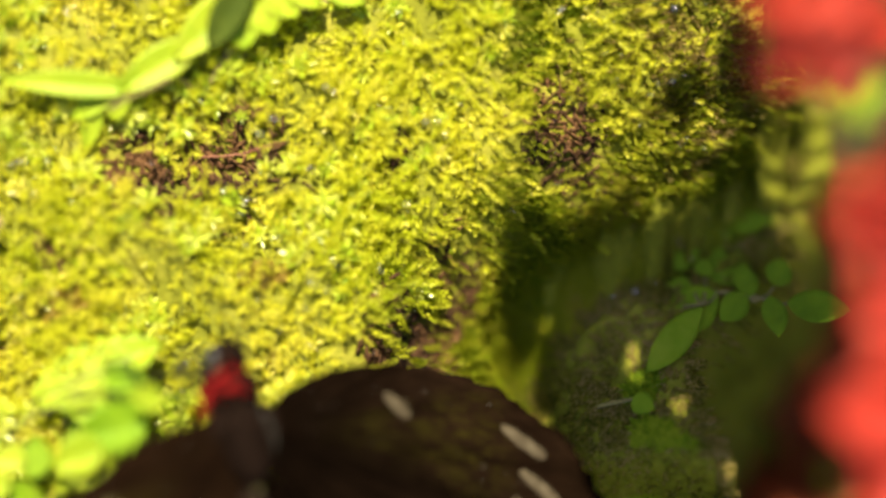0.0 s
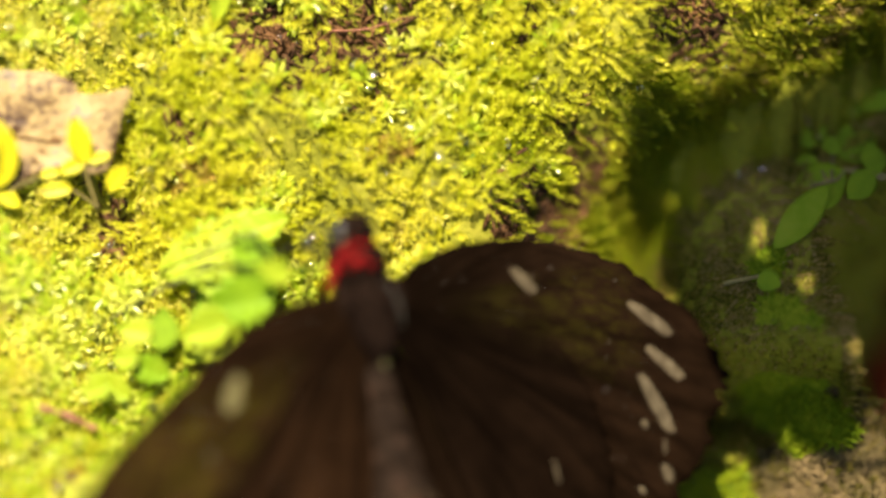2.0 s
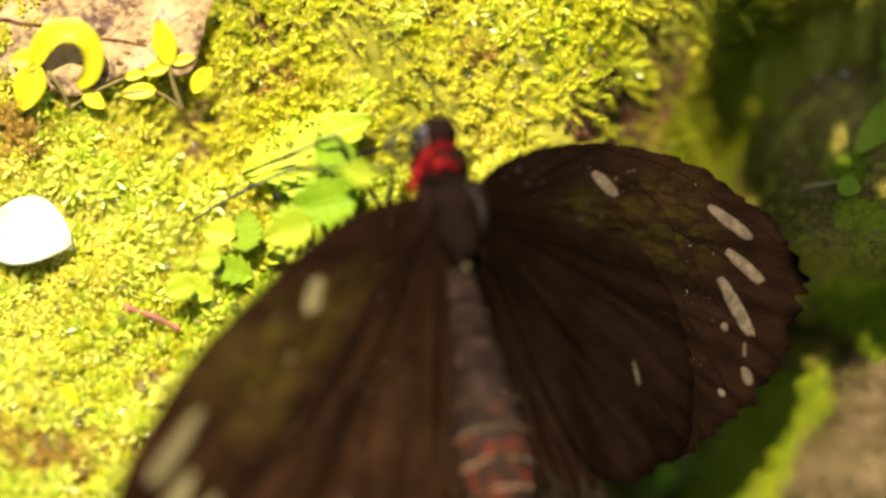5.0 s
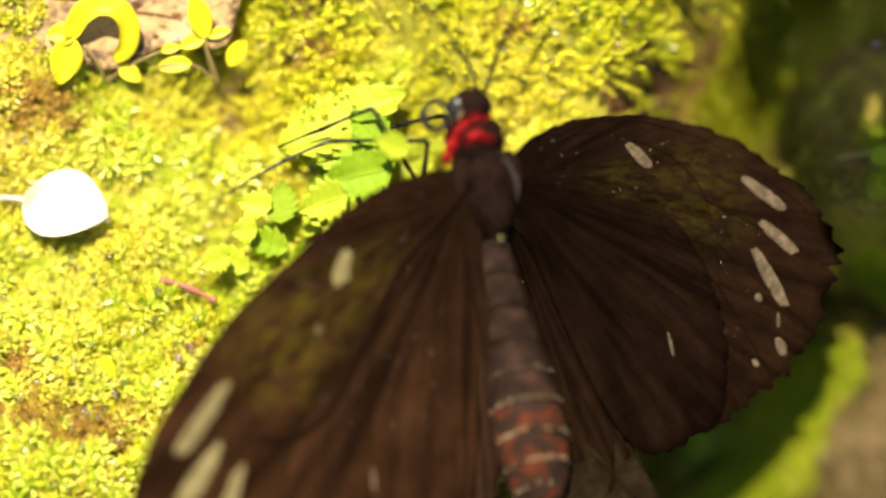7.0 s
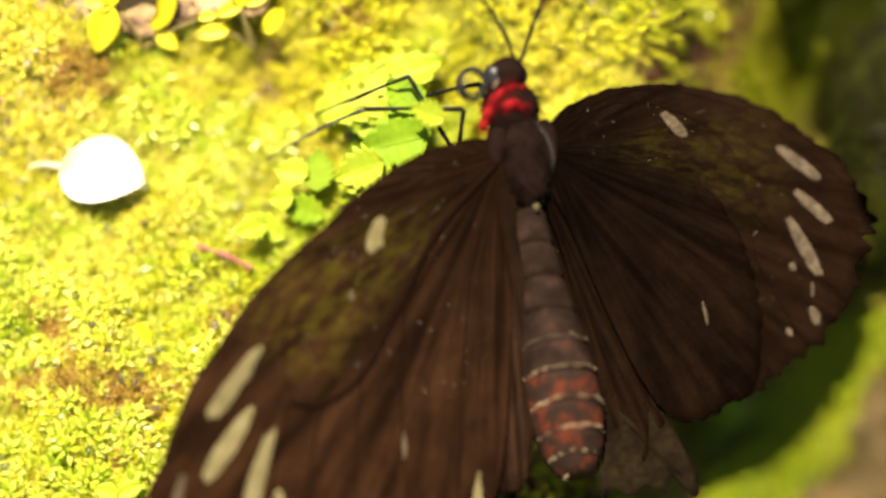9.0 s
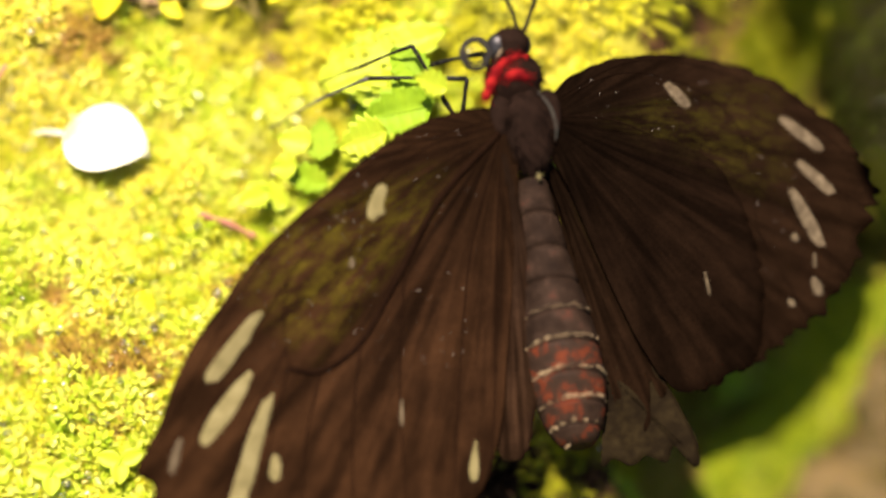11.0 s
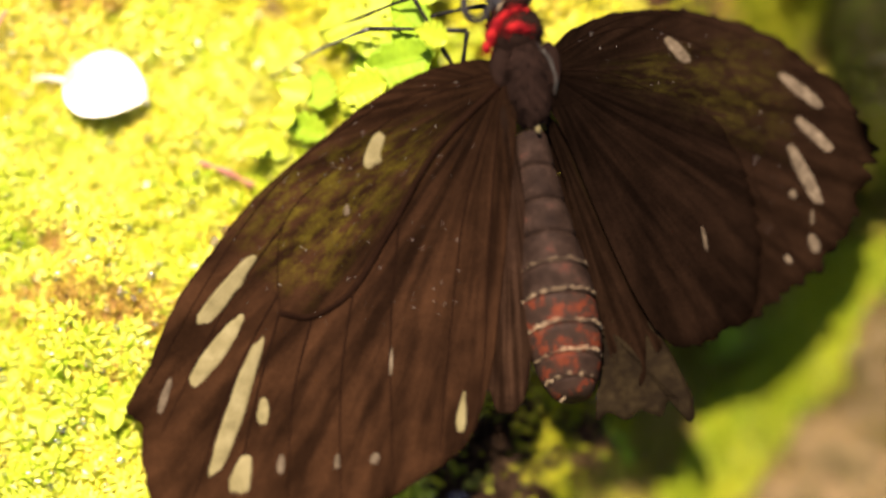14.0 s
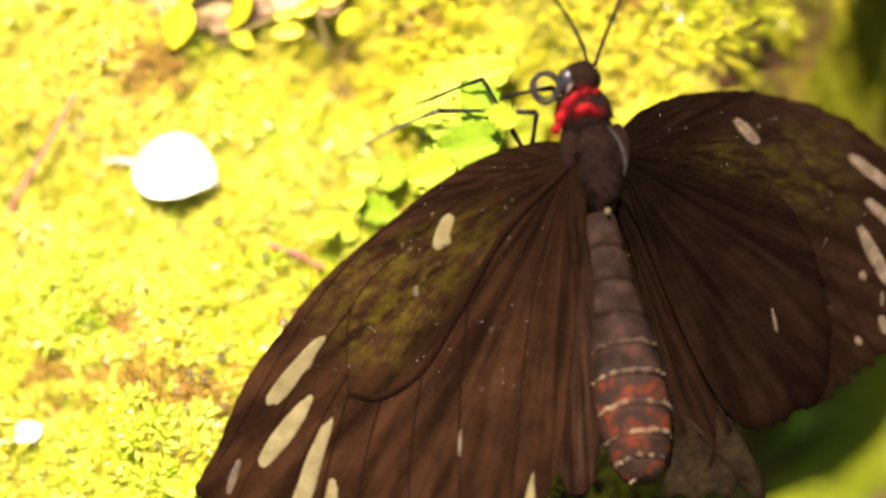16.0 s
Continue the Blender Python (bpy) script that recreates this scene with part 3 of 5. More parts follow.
    ob = scatter("dew_drops", dv, df, np.stack([x, y, height(x, y) + rng.uniform(0.0034, 0.0048, len(x))], 1), np.tile([0, -0.1, 1.0], (len(x), 1)) + rng.normal(0, 0.12, (len(x), 3)), 0.0002 + 0.0008 * rng.random(len(x)) ** 2.2, rng.uniform(0, 6.28, len(x)), WATER, True)
    tagged(ob, "tiny clear dew drops glinting on moss", "water", kind="stuff")
    # crumbs of bark and earth in the bare patches
    cx, cy = [], []
    for bx, by, r in BARE:
        n = int(5.0e6 * r * r) + 20
        cx.append(rng.normal(bx, r * 0.62, n)), cy.append(rng.normal(by, r * 0.62, n))
    x, y = np.concatenate(cx), np.concatenate(cy)
    chunk = [(-1.7, -0.2, -0.2), (1.9, -0.12, -0.1), (1.3, 0.25, -0.2), (-1.4, 0.28, -0.1), (-0.9, -0.1, 0.3), (1.0, 0.05, 0.25)]
    cf = [(0, 1, 5), (0, 5, 4), (1, 2, 5), (2, 3, 4), (2, 4, 5), (3, 0, 4), (0, 3, 2), (0, 2, 1)]
    ob = scatter("bark_crumbs", chunk, cf, np.stack([x, y, height(x, y) + 0.0004], 1), slope(x, y) + rng.normal(0, 0.5, (len(x), 3)), 0.0009 * rng.uniform(0.25, 1.8, len(x)), rng.uniform(0, 6.28, len(x)), CRUMB)
    tagged(ob, "brown bark crumbs and dead moss in bare patches", "soil", kind="stuff")

    # rootlets darkened for shade, with a few pale shoots, under the butterfly's tail
    n = 1500
    x, y = rng.normal(0.0105, 0.0075, n), rng.normal(-0.0490, 0.0065, n)
    ob = scatter("rootlets", [(a * 0.5, b * 0.6, c) for a, b, c in chunk], cf, np.stack([x, y, height(x, y) + rng.uniform(0.0, 0.004, n)], 1), rng.normal(0, 1, (n, 3)) + np.array([0, 0, 0.4]), 0.0022 * rng.uniform(0.4, 1.5, n), rng.uniform(0, 6.28, n), ROOT)
    tagged(ob, "tangled rootlets and dead moss under the butterfly, coloured dark for its shade", "roots", kind="stuff")
    n = 110
    x, y = rng.normal(0.0180, 0.0030, n), rng.normal(-0.0430, 0.0060, n)
    ob = scatter("pale_shoots", *feather, np.stack([x, y, height(x, y) + 0.003], 1), rng.normal(0, 0.35, (n, 3)) + np.array([0.9, 0.1, 0.5]), 0.0007 * rng.uniform(0.6, 1.3, n), rng.uniform(0, 6.28, n), FEATHER)
    tagged(ob, "pale mossy shoots at the edge of the rootlets", "moss", kind="stuff")


build_moss()


# ---- leaves ----
def leaf_mesh(length, width, shape=1.0, teeth=0, tooth=0.0, cup=0.15, bend=0.2, nu=24, nv=8, thick=0.00012, ripple=0.006, point=0.75):
    """A leaf along +y from its base: width profile, toothed edge, cupped and bent, with a sunk midrib."""
    verts, faces = [], []
    for side in (0, 1):
        for i in range(nu + 1):
            t = i / nu
            w = width * 0.5 * (math.sin(math.pi * t ** shape) ** point + 0.02)
            if teeth:
                w *= 1 + tooth * ((t * teeth) % 1.0 - 0.5)
            for j in range(nv + 1):
                k = 2 * j / nv - 1
                x = k * w
                z = cup * width * k * k - bend * length * t * t - 0.05 * width * math.exp(-(k * 7) ** 2) + ripple * width * math.cos(t * 40 + abs(k) * 6)
                verts.append((x, t * length, z - side * thick))
    row = nv + 1
    half = (nu + 1) * row
    for i in range(nu):
        for j in range(nv):
            a = i * row + j
            faces.append((a, a + 1, a + row + 1, a + row))
            faces.append((half + a, half + a + row, half + a + row + 1, half + a + 1))
    for i in range(nu):
        for j, flip in ((0, 0), (nv, 1)):
            a = i * row + j
            q = (a, a + row, half + a + row, half + a)
            faces.append(q if not flip else q[::-1])
    return verts, faces


def aimed(base, tip, normal=(0, 0, 1), roll=0.0):
    """A pose at base whose y points to tip and whose z lies near the normal."""
    y = (Vector(tip) - Vector(base)).normalized()
    x = y.cross(Vector(normal)).normalized()
    z = x.cross(y)
    m = Matrix((x, y, z)).transposed().to_4x4()
    return Matrix.Translation(base) @ m @ pose(0, 0, 0, 0, roll, 0)


def on_rock(x, y, lift=0.0):
    return (x, y, float(height(x, y)) + lift)


def single_leaf(name, m, mesh, mat, label, category="leaf", group="", stalk=None):
    """A loose leaf: a blade with a raised midrib, and a stalk where it shows."""
    root = thing(name, m, label, category, group)
    verts, faces = mesh
    mesh_object("blade", verts, faces, mat, root)
    length = max(v[1] for v in verts)
    width = max(v[0] for v in verts)
    half = len(verts) // 2
    mid = [v for v in verts[:half] if abs(v[0]) < 1e-9]
    rib = [(0.0, v[1], v[2] + width * 0.008) for v in mid[1:-2]]
    if len(rib) > 3:
        mesh_object("midrib", *tube(rib, np.linspace(width * 0.045, width * 0.012, len(rib)), 6), mat if mat is not DEAD else CRUMB, root)
    if stalk:
        mesh_object("stalk", *tube(spline([(0, 0, 0), (stalk[0] * 0.5, stalk[1] * 0.5, 0.0004), stalk], 10), np.linspace(0.0007, 0.0004, 10), 6), mat, root)
    return root


def plant(name, base, label, stems, mat, stem_mat=STEM, category="plant", group=""):
    """A small plant: stems (points from the base) with leaves (where, tip, width, shape) on them."""
    root = thing(name, Matrix.Translation(base), label, category, group)
    for pts, r, leaves in stems:
        line = spline(pts, 14)
        mesh_object("stem", *tube(line, np.linspace(r, r * 0.5, 14), 6), stem_mat, root)
        for frac, tip, width, shape in leaves:
            b = line[min(13, int(frac * 13))]
            t = b + np.array(tip)
            length = float(np.linalg.norm(tip))
            ob = mesh_object("leaf", *leaf_mesh(length, width, shape, cup=0.12, bend=0.15, nu=16, nv=6), mat, root)
            ob.matrix_basis = aimed(tuple(b), tuple(t), (0.1, -0.3, 0.95))
    return root


# more toothed leaves by the butterfly's legs: base, tip, width, material, label
LEAVES_BY_LEGS = (((-0.0059, 0.0373, 0.0285), (-0.0192, 0.0361, 0.0262), 0.0085, LIME, "pale lime toothed leaf below the butterfly's legs"), ((-0.0031, 0.0322, 0.0290), (-0.0174, 0.0303, 0.0268), 0.0100, FRESH, "green toothed leaf beside the butterfly's wing"),
                  ((-0.0117, 0.0262, 0.0285), (-0.0216, 0.0240, 0.0262), 0.0075, LIME, "bright lime toothed leaf at the wing's edge"), ((-0.0245, 0.0222, 0.0240), (-0.0246, 0.0336, 0.0240), 0.0056, SIDE_LEAF, "dark green toothed leaf standing in moss"),
                  ((-0.0262, 0.0255, 0.0250), (-0.0333, 0.0283, 0.0240), 0.0050, LIME, "small lime toothed leaf low in the moss"), ((-0.0288, 0.0205, 0.0250), (-0.0342, 0.0209, 0.0240), 0.0048, LIME, "small lime toothed leaf low in the moss"),
                  ((-0.0340, 0.0150, 0.0240), (-0.0400, 0.0130, 0.0235), 0.0046, LIME, "small lime toothed leaf low in the moss"))


def build_leaves():
    # toothed leaves under the butterfly's head
    single_leaf("toothed_leaf", aimed((-0.0249, 0.0395, 0.0240), (0.0020, 0.0510, 0.0332), (-0.2, -0.1, 1)),
                leaf_mesh(0.027, 0.0135, 0.9, 9, 0.34, 0.1, 0.12, 72, ripple=0.002), LIME, "lime-green toothed leaf lying on moss beneath the butterfly", "leaf", "toothed leaves")
    single_leaf("toothed_leaf", aimed((-0.0025, 0.0387, 0.0267), (-0.0200, 0.0320, 0.0220), (-0.1, -0.35, 1)),
                leaf_mesh(0.019, 0.013, 0.8, 7, 0.38, 0.1, 0.2, 56, ripple=0.002, point=1.0), FRESH, "green toothed leaf shaded by the butterfly's wing", "leaf", "toothed leaves")
    single_leaf("toothed_leaf", aimed((-0.0050, 0.0369, 0.0298), (-0.0109, 0.0428, 0.0325), (0.3, -0.3, 1)),
                leaf_mesh(0.009, 0.008, 0.8, 6, 0.24, 0.1, 0.1, 36, ripple=0.002), FRESH, "small green toothed leaf by the butterfly's legs", "leaf", "toothed leaves")
    single_leaf("toothed_leaf", aimed((-0.0100, 0.0320, 0.0220), (-0.0210, 0.0225, 0.0210), (-0.2, -0.2, 1)),
                leaf_mesh(0.014, 0.009, 0.9, 8, 0.24, 0.1, 0.15, 48, ripple=0.002), LIME, "lime toothed leaf tip beside the wing", "leaf", "toothed leaves")
    for b, t, w, mat, label in (((-0.0005, 0.0319, 0.0345), (-0.0066, 0.0321, 0.0380), 0.0046, LIME, "small lime toothed leaf in front of the butterfly's legs"), ((-0.0093, 0.0232, 0.0250), (-0.0211, 0.0245, 0.0262), 0.0075, LIME, "lime toothed leaf tip beside the wing"),
                                ((-0.0232, 0.0192, 0.0205), (-0.0323, 0.0209, 0.0235), 0.0050, FRESH, "small green toothed leaf low in the moss"), ((-0.0305, 0.0144, 0.0200), (-0.0387, 0.0189, 0.0225), 0.0046, LIME, "small lime toothed leaf low in the moss")):
        single_leaf("toothed_leaf", aimed(b, t, (-0.1, -0.35, 1)), leaf_mesh(math.dist(b, t), w * 1.15, 0.75, 5, 0.40, 0.1, 0.12, 45, ripple=0.002, point=1.0), mat, label, "leaf", "toothed leaves")
    for b, t, w, mat, label in LEAVES_BY_LEGS:
        single_leaf("toothed_leaf", aimed(b, t, (-0.1, -0.35, 1)), leaf_mesh(math.dist(b, t), w * 1.15, 0.72, 6, 0.42, 0.1, 0.12, 54, ripple=0.004, point=1.05), mat, label, "leaf", "toothed leaves")
    # pale fallen petal
    single_leaf("fallen_petal", aimed(on_rock(-0.0735, 0.0302, 0.0052), on_rock(-0.0575, 0.0247, 0.0062), (-0.35, 0.15, 1)),
                leaf_mesh(0.017, 0.0165, 0.8, cup=0.1, bend=0.1, nu=24, nv=10, ripple=0.002), PALE, "glossy white fallen petal lying on moss", "petal", stalk=(0.001, -0.008, -0.001))
    single_leaf("fallen_petal", aimed(on_rock(-0.0927, -0.0319, 0.004), on_rock(-0.0873, -0.0288, 0.005), (-0.1, -0.2, 1)),
                leaf_mesh(0.0062, 0.0048, 0.85, cup=0.1, bend=0.1, ripple=0.002), PALE, "tiny white fallen petal lying on moss", "petal", stalk=(-0.001, -0.004, -0.001))
    single_leaf("round_leaf", aimed((0.0273, -0.0324, 0.004), (0.0296, -0.0423, 0.004), (0.1, -0.4, 1)), leaf_mesh(0.0100, 0.0075, 0.8), LIME, "bright green rounded leaf beneath the butterfly's tail")
    single_leaf("pale_leaf", aimed(on_rock(-0.0579, -0.0058, 0.0042), on_rock(-0.0552, -0.0101, 0.0040), (0.1, -0.3, 1)), leaf_mesh(0.0050, 0.0026, 0.85), YOUNG, "tiny pale yellow leaf on moss beside the wing")
    # dead leaf, torn on one side, with a dark midrib and spots
    tear = [(-0.0840, 0.0745), (-0.0687, 0.0763), (-0.0622, 0.0776), (-0.0545, 0.0782), (-0.0469, 0.0777), (-0.0414, 0.0756), (-0.0407, 0.0736), (-0.0359, 0.0729), (-0.0307, 0.0734), (-0.0323, 0.0689),
            (-0.0336, 0.0638), (-0.0357, 0.0590), (-0.0399, 0.0588), (-0.0444, 0.0599), (-0.0499, 0.0586), (-0.0574, 0.0555), (-0.0662, 0.0573), (-0.0790, 0.0600), (-0.0900, 0.0680)]
    mid = np.array((-0.058, 0.067))
    base = (mid[0], mid[1], 0.0205 + float(rise(mid[1])))

    def lies(x, y):
        return 0.0205 + float(rise(y)) + 0.0011 * noise.noise(Vector((x * 160, y * 160, 1.0))) + 0.0016 * float(ease((x + 0.045) / 0.014)) - base[2]

    leaf = thing("dead_leaf", Matrix.Translation(base), "dry tan leaf with brown blotches and torn edge lying on moss", "leaf")
    edge = spline(tear, 120, True)
    verts, faces, rings = [], [], 14
    for side in (0, 1):
        for i in range(rings + 1):
            for k in range(120):
                w = 1 + 0.02 * noise.noise(Vector((edge[k][0] * 700, edge[k][1] * 700, 5.0))) * (i / rings) ** 4
                p = mid + (edge[k] - mid) * (i / rings) * w
                verts.append((p[0] - base[0], p[1] - base[1], lies(*p) - 0.0003 * side))
    half = (rings + 1) * 120
    for i in range(rings):
        for k in range(120):
            k2 = (k + 1) % 120
            a, b, c, d = i * 120 + k, i * 120 + k2, (i + 1) * 120 + k2, (i + 1) * 120 + k
            faces += [(a, d, c, b), (half + a, half + b, half + c, half + d)]
    for k in range(120):
        k2 = (k + 1) % 120
        faces.append((rings * 120 + k, half + rings * 120 + k, half + rings * 120 + k2, rings * 120 + k2))
    mesh_object("blade", verts, faces, DEAD, leaf)

    def rib(name, pts, r0, r1, mat):
        line = [(x - base[0], y - base[1], lies(x, y) + r0 * 0.2) for x, y in spline(pts, 20)]
        mesh_object(name, *tube(line, np.linspace(r0, r1, 20), 6), mat, leaf)

    rib("midrib", [(-0.088, 0.0695), (-0.070, 0.0685), (-0.055, 0.0660), (-0.044, 0.0645)], 0.0005, 0.00025, CRUMB)
    for pts in ([(-0.044, 0.0650), (-0.038, 0.0690), (-0.032, 0.0728)], [(-0.042, 0.0650), (-0.037, 0.0665), (-0.0330, 0.0700)], [(-0.064, 0.0675), (-0.056, 0.0715), (-0.050, 0.0765)], [(-0.052, 0.0655), (-0.048, 0.0690), (-0.044, 0.0740)]):
        rib("side_vein", pts, 0.00022, 0.0001, DEAD)
    for x, y, r in ((-0.0530, 0.0672, 0.0015), (-0.0638, 0.0730, 0.0008), (-0.0450, 0.0655, 0.0010), (-0.0490, 0.0612, 0.0008), (-0.0475, 0.0632, 0.0006), (-0.0465, 0.0715, 0.0006)):
        mesh_object("brown_spot", *lump((x - base[0], y - base[1], lies(x, y)), (r, r * 0.7, 0.0003), 8, 14, 0.4, 900), CRUMB, leaf, label="dark brown blotch")
    # red-brown bit of twig
    a, b = on_rock(-0.0475, 0.0122, 0.0046), on_rock(-0.0368, 0.0080, 0.0050)
    p = spline([a, ((a[0] + b[0]) / 2, (a[1] + b[1]) / 2 + 0.0002, (a[2] + b[2]) / 2 + 0.0006), b], 12)
    ob = mesh_object("twig", *tube(p, [0.0006 + 0.0002 * math.sin(i * 1.3) for i in range(12)], 8), TWIG)
    tagged(ob, "short reddish-brown broken twig on moss", "twig")
    # thin straw across the bare earth
    p = spline([on_rock(0.0077, 0.0874, 0.002), on_rock(0.0145, 0.0884, 0.004), on_rock(0.0213, 0.0870, 0.003)], 12)
    tagged(mesh_object("straw", *tube(p, [0.00018] * 12, 6), TWIG), "thin brown straw over bare earth", "twig")
    # brown stem at the far side
    p = spline([on_rock(-0.0990, 0.0180, 0.002), on_rock(-0.0920, 0.0300, 0.006), on_rock(-0.0856, 0.0425, 0.005)], 12)
    tagged(mesh_object("dry_stem", *tube(p, np.linspace(0.0007, 0.0004, 12), 7), TWIG), "dry brown stem lying across moss", "twig")

    # seedlings on the moss by the dead leaf
    def ribbon(pts, widths, up, n=28):
        """A thick curled strip along pts, cupped across."""
        line, wid = spline(pts, n), spline([(w, 0) for w in widths], n)[:, 0]
        verts, faces = [], []
        for side in (0, 1):
            for i in range(n):
                d = Vector(line[min(i + 1, n - 1)] - line[max(i - 1, 0)]).normalized()
                e = d.cross(Vector(up)).normalized()
                for j in range(5):
                    k = j / 2 - 1
                    verts.append(tuple(Vector(line[i]) + e * (k * wid[i] * 0.5) + Vector(up).normalized() * (0.12 * wid[i] * k * k - 0.0003 * side)))
        for i in range(n - 1):
            for j in range(4):
                a = i * 5 + j
                faces += [(a, a + 1, a + 6, a + 5), (n * 5 + a, n * 5 + a + 5, n * 5 + a + 6, n * 5 + a + 1)]
            for j in (0, 4):
                a = i * 5 + j
                faces.append((a, a + 5, n * 5 + a + 5, n * 5 + a))
        return verts, faces

    def young(base, label, stems, leaves, mat):
        root = thing("seedling", Matrix.Translation(base), label, "plant", "seedlings")
        o = np.array(base)
        for pts, r in stems:
            mesh_object("stem", *tube(spline([tuple(np.array(p) - o) for p in pts], 12), np.linspace(r, r * 0.6, 12), 6), STEM, root)
        for b, t, w in leaves:
            b, t = np.array(b) - o, np.array(t) - o
            ob = mesh_object("leaf", *leaf_mesh(float(np.linalg.norm(t - b)), w, 0.85, cup=0.12, bend=0.1, nu=16, nv=6), mat, root)
            ob.matrix_basis = aimed(tuple(b), tuple(t), (0.1, -0.4, 0.9))
        return root, o

    young((-0.0372, 0.0555, 0.0250), "lime-green seedling with an upright leaf beside the dead leaf", [([(-0.0372, 0.0555, 0.0250), (-0.0390, 0.0580, 0.0310), (-0.0395, 0.0600, 0.0337)], 0.0006), ([(-0.0372, 0.0555, 0.0250), (-0.0420, 0.0560, 0.0300), (-0.0487, 0.0552, 0.0306)], 0.0004)],
          [((-0.0395, 0.0598, 0.0335), (-0.0416, 0.0655, 0.0405), 0.0046), ((-0.0395, 0.0600, 0.0337), (-0.0445, 0.0580, 0.0331), 0.0030), ((-0.0420, 0.0560, 0.0308), (-0.0490, 0.0550, 0.0308), 0.0032), ((-0.0350, 0.0560, 0.0300), (-0.0316, 0.0590, 0.0344), 0.0036), ((-0.0392, 0.0600, 0.0338), (-0.0345, 0.0612, 0.0345), 0.0022)], YOUNG)
    root, o = young((-0.0590, 0.0550, 0.0260), "bright yellow seedling with a curled ring-shaped leaf", [([(-0.0590, 0.0550, 0.0260), (-0.0600, 0.0560, 0.0300), (-0.0628, 0.0580, 0.0338)], 0.0006), ([(-0.0590, 0.0550, 0.0260), (-0.0540, 0.0560, 0.0300), (-0.0480, 0.0575, 0.0325)], 0.0004)],
          [((-0.0650, 0.0590, 0.0350), (-0.0676, 0.0515, 0.0300), 0.0062), ((-0.0480, 0.0575, 0.0325), (-0.0440, 0.0583, 0.0332), 0.0020), ((-0.0560, 0.0560, 0.0300), (-0.0520, 0.0530, 0.0290), 0.0034), ((-0.0640, 0.0595, 0.0350), (-0.0700, 0.0600, 0.0350), 0.0045)], YOUNG)
    arc = [tuple(np.array(p) - o) for p in ((-0.0655, 0.0585, 0.0340), (-0.0649, 0.0600, 0.0358), (-0.0632, 0.0617, 0.0385), (-0.0599, 0.0630, 0.0400), (-0.0561, 0.0622, 0.0397), (-0.0540, 0.0603, 0.0368), (-0.0546, 0.0574, 0.0335), (-0.0570, 0.0565, 0.0311))]
    mesh_object("curled_leaf", *ribbon(arc, (0.0016, 0.0034, 0.0042, 0.0044, 0.0042, 0.0040, 0.0036, 0.0020), (0.1, -0.5, 0.85)), YOUNG, root, label="yellow leaf curled into a ring")
    # long pale frond and round-lobed leaves at the back
    fern = thing("creeping_fern", Matrix.Translation(on_rock(0.0077, 0.0965, 0.0)), "lime creeping fern with long fronds and round lobes in sunlight", "plant")
    o = np.array(on_rock(0.0077, 0.0965, 0.0))

    def frond(base, tip, width, shape, mat, bend=0.05, cup=0.15):
        d = float(np.linalg.norm(np.array(tip) - np.array(base)))
        ob = mesh_object("frond", *leaf_mesh(d, width, shape, cup=cup, bend=bend, nu=24), mat, fern)
        ob.matrix_basis = aimed(tuple(np.array(base) - o), tuple(np.array(tip) - o), (0, -0.45, 0.9))

    mesh_object("stem", *tube(spline([(0, 0, 0), (-0.004, 0.001, 0.007), (-0.010, -0.004, 0.010), (-0.018, -0.009, 0.010)], 12), np.linspace(0.0006, 0.0004, 12), 6), STEM, fern)
    mesh_object("stem", *tube(spline([(0, 0, 0), (0.004, 0.004, 0.008), (0.014, 0.012, 0.011), (0.034, 0.020, 0.011)], 12), np.linspace(0.0006, 0.0004, 12), 6), STEM, fern)
    frond((-0.0058, 0.0947, 0.0509), (-0.0315, 0.0962, 0.0525), 0.0052, 0.7, LIME)
    frond((-0.0083, 0.0944, 0.0507), (0.0082, 0.1031, 0.0556), 0.0072, 1.0, LIME)
    frond((0.0024, 0.0989, 0.0537), (0.0187, 0.1137, 0.0614), 0.0080, 1.0, LIME)
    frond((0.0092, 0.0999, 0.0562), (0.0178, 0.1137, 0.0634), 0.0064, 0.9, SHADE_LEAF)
    for b, t, w in (((0.0154, 0.1069, 0.0573), (0.0160, 0.1010, 0.0547), 0.007), ((0.0178, 0.1096, 0.0586), (0.0217, 0.1038, 0.0559), 0.0075), ((0.0211, 0.1117, 0.0595), (0.0265, 0.1069, 0.0573), 0.007), ((0.0250, 0.1131, 0.0601), (0.0308, 0.1086, 0.0581), 0.006),
                    ((-0.0087, 0.0947, 0.0499), (-0.0090, 0.0909, 0.0461), 0.0055), ((-0.0126, 0.0937, 0.0484), (-0.0147, 0.0867, 0.0422), 0.0042), ((-0.0097, 0.0947, 0.0499), (-0.0175, 0.0912, 0.0463), 0.0045), ((0.0327, 0.1131, 0.0591), (0.0395, 0.1100, 0.0578), 0.006)):
        frond(b, t, w, 0.75, LIME, 0.1)
    single_leaf("round_leaf", aimed(on_rock(0.0109, 0.0785, 0.003), on_rock(0.0152, 0.0782, 0.003), (0, -0.4, 1)), leaf_mesh(0.0045, 0.0038, 0.8), LIME, "small yellow leaf beside bare earth")

    # shaded plants on the steep side
    def wall_plant(node_at, leaves, mat, label):
        base = on_rock(node_at[0] - (0.018 if node_at[0] > 0.09 else 0.0), node_at[1] + 0.006, -0.001)
        root = thing("wall_plant", Matrix.Translation(base), label, "plant", "plants on the steep side")
        o = np.array(base)
        n = np.array(node_at) - o
        mesh_object("stem", *tube(spline([(0, 0, 0), tuple(n * 0.55 + np.array((0, 0.002, 0))), tuple(n)], 12), np.linspace(0.0006, 0.0004, 12), 6), STEM, root)
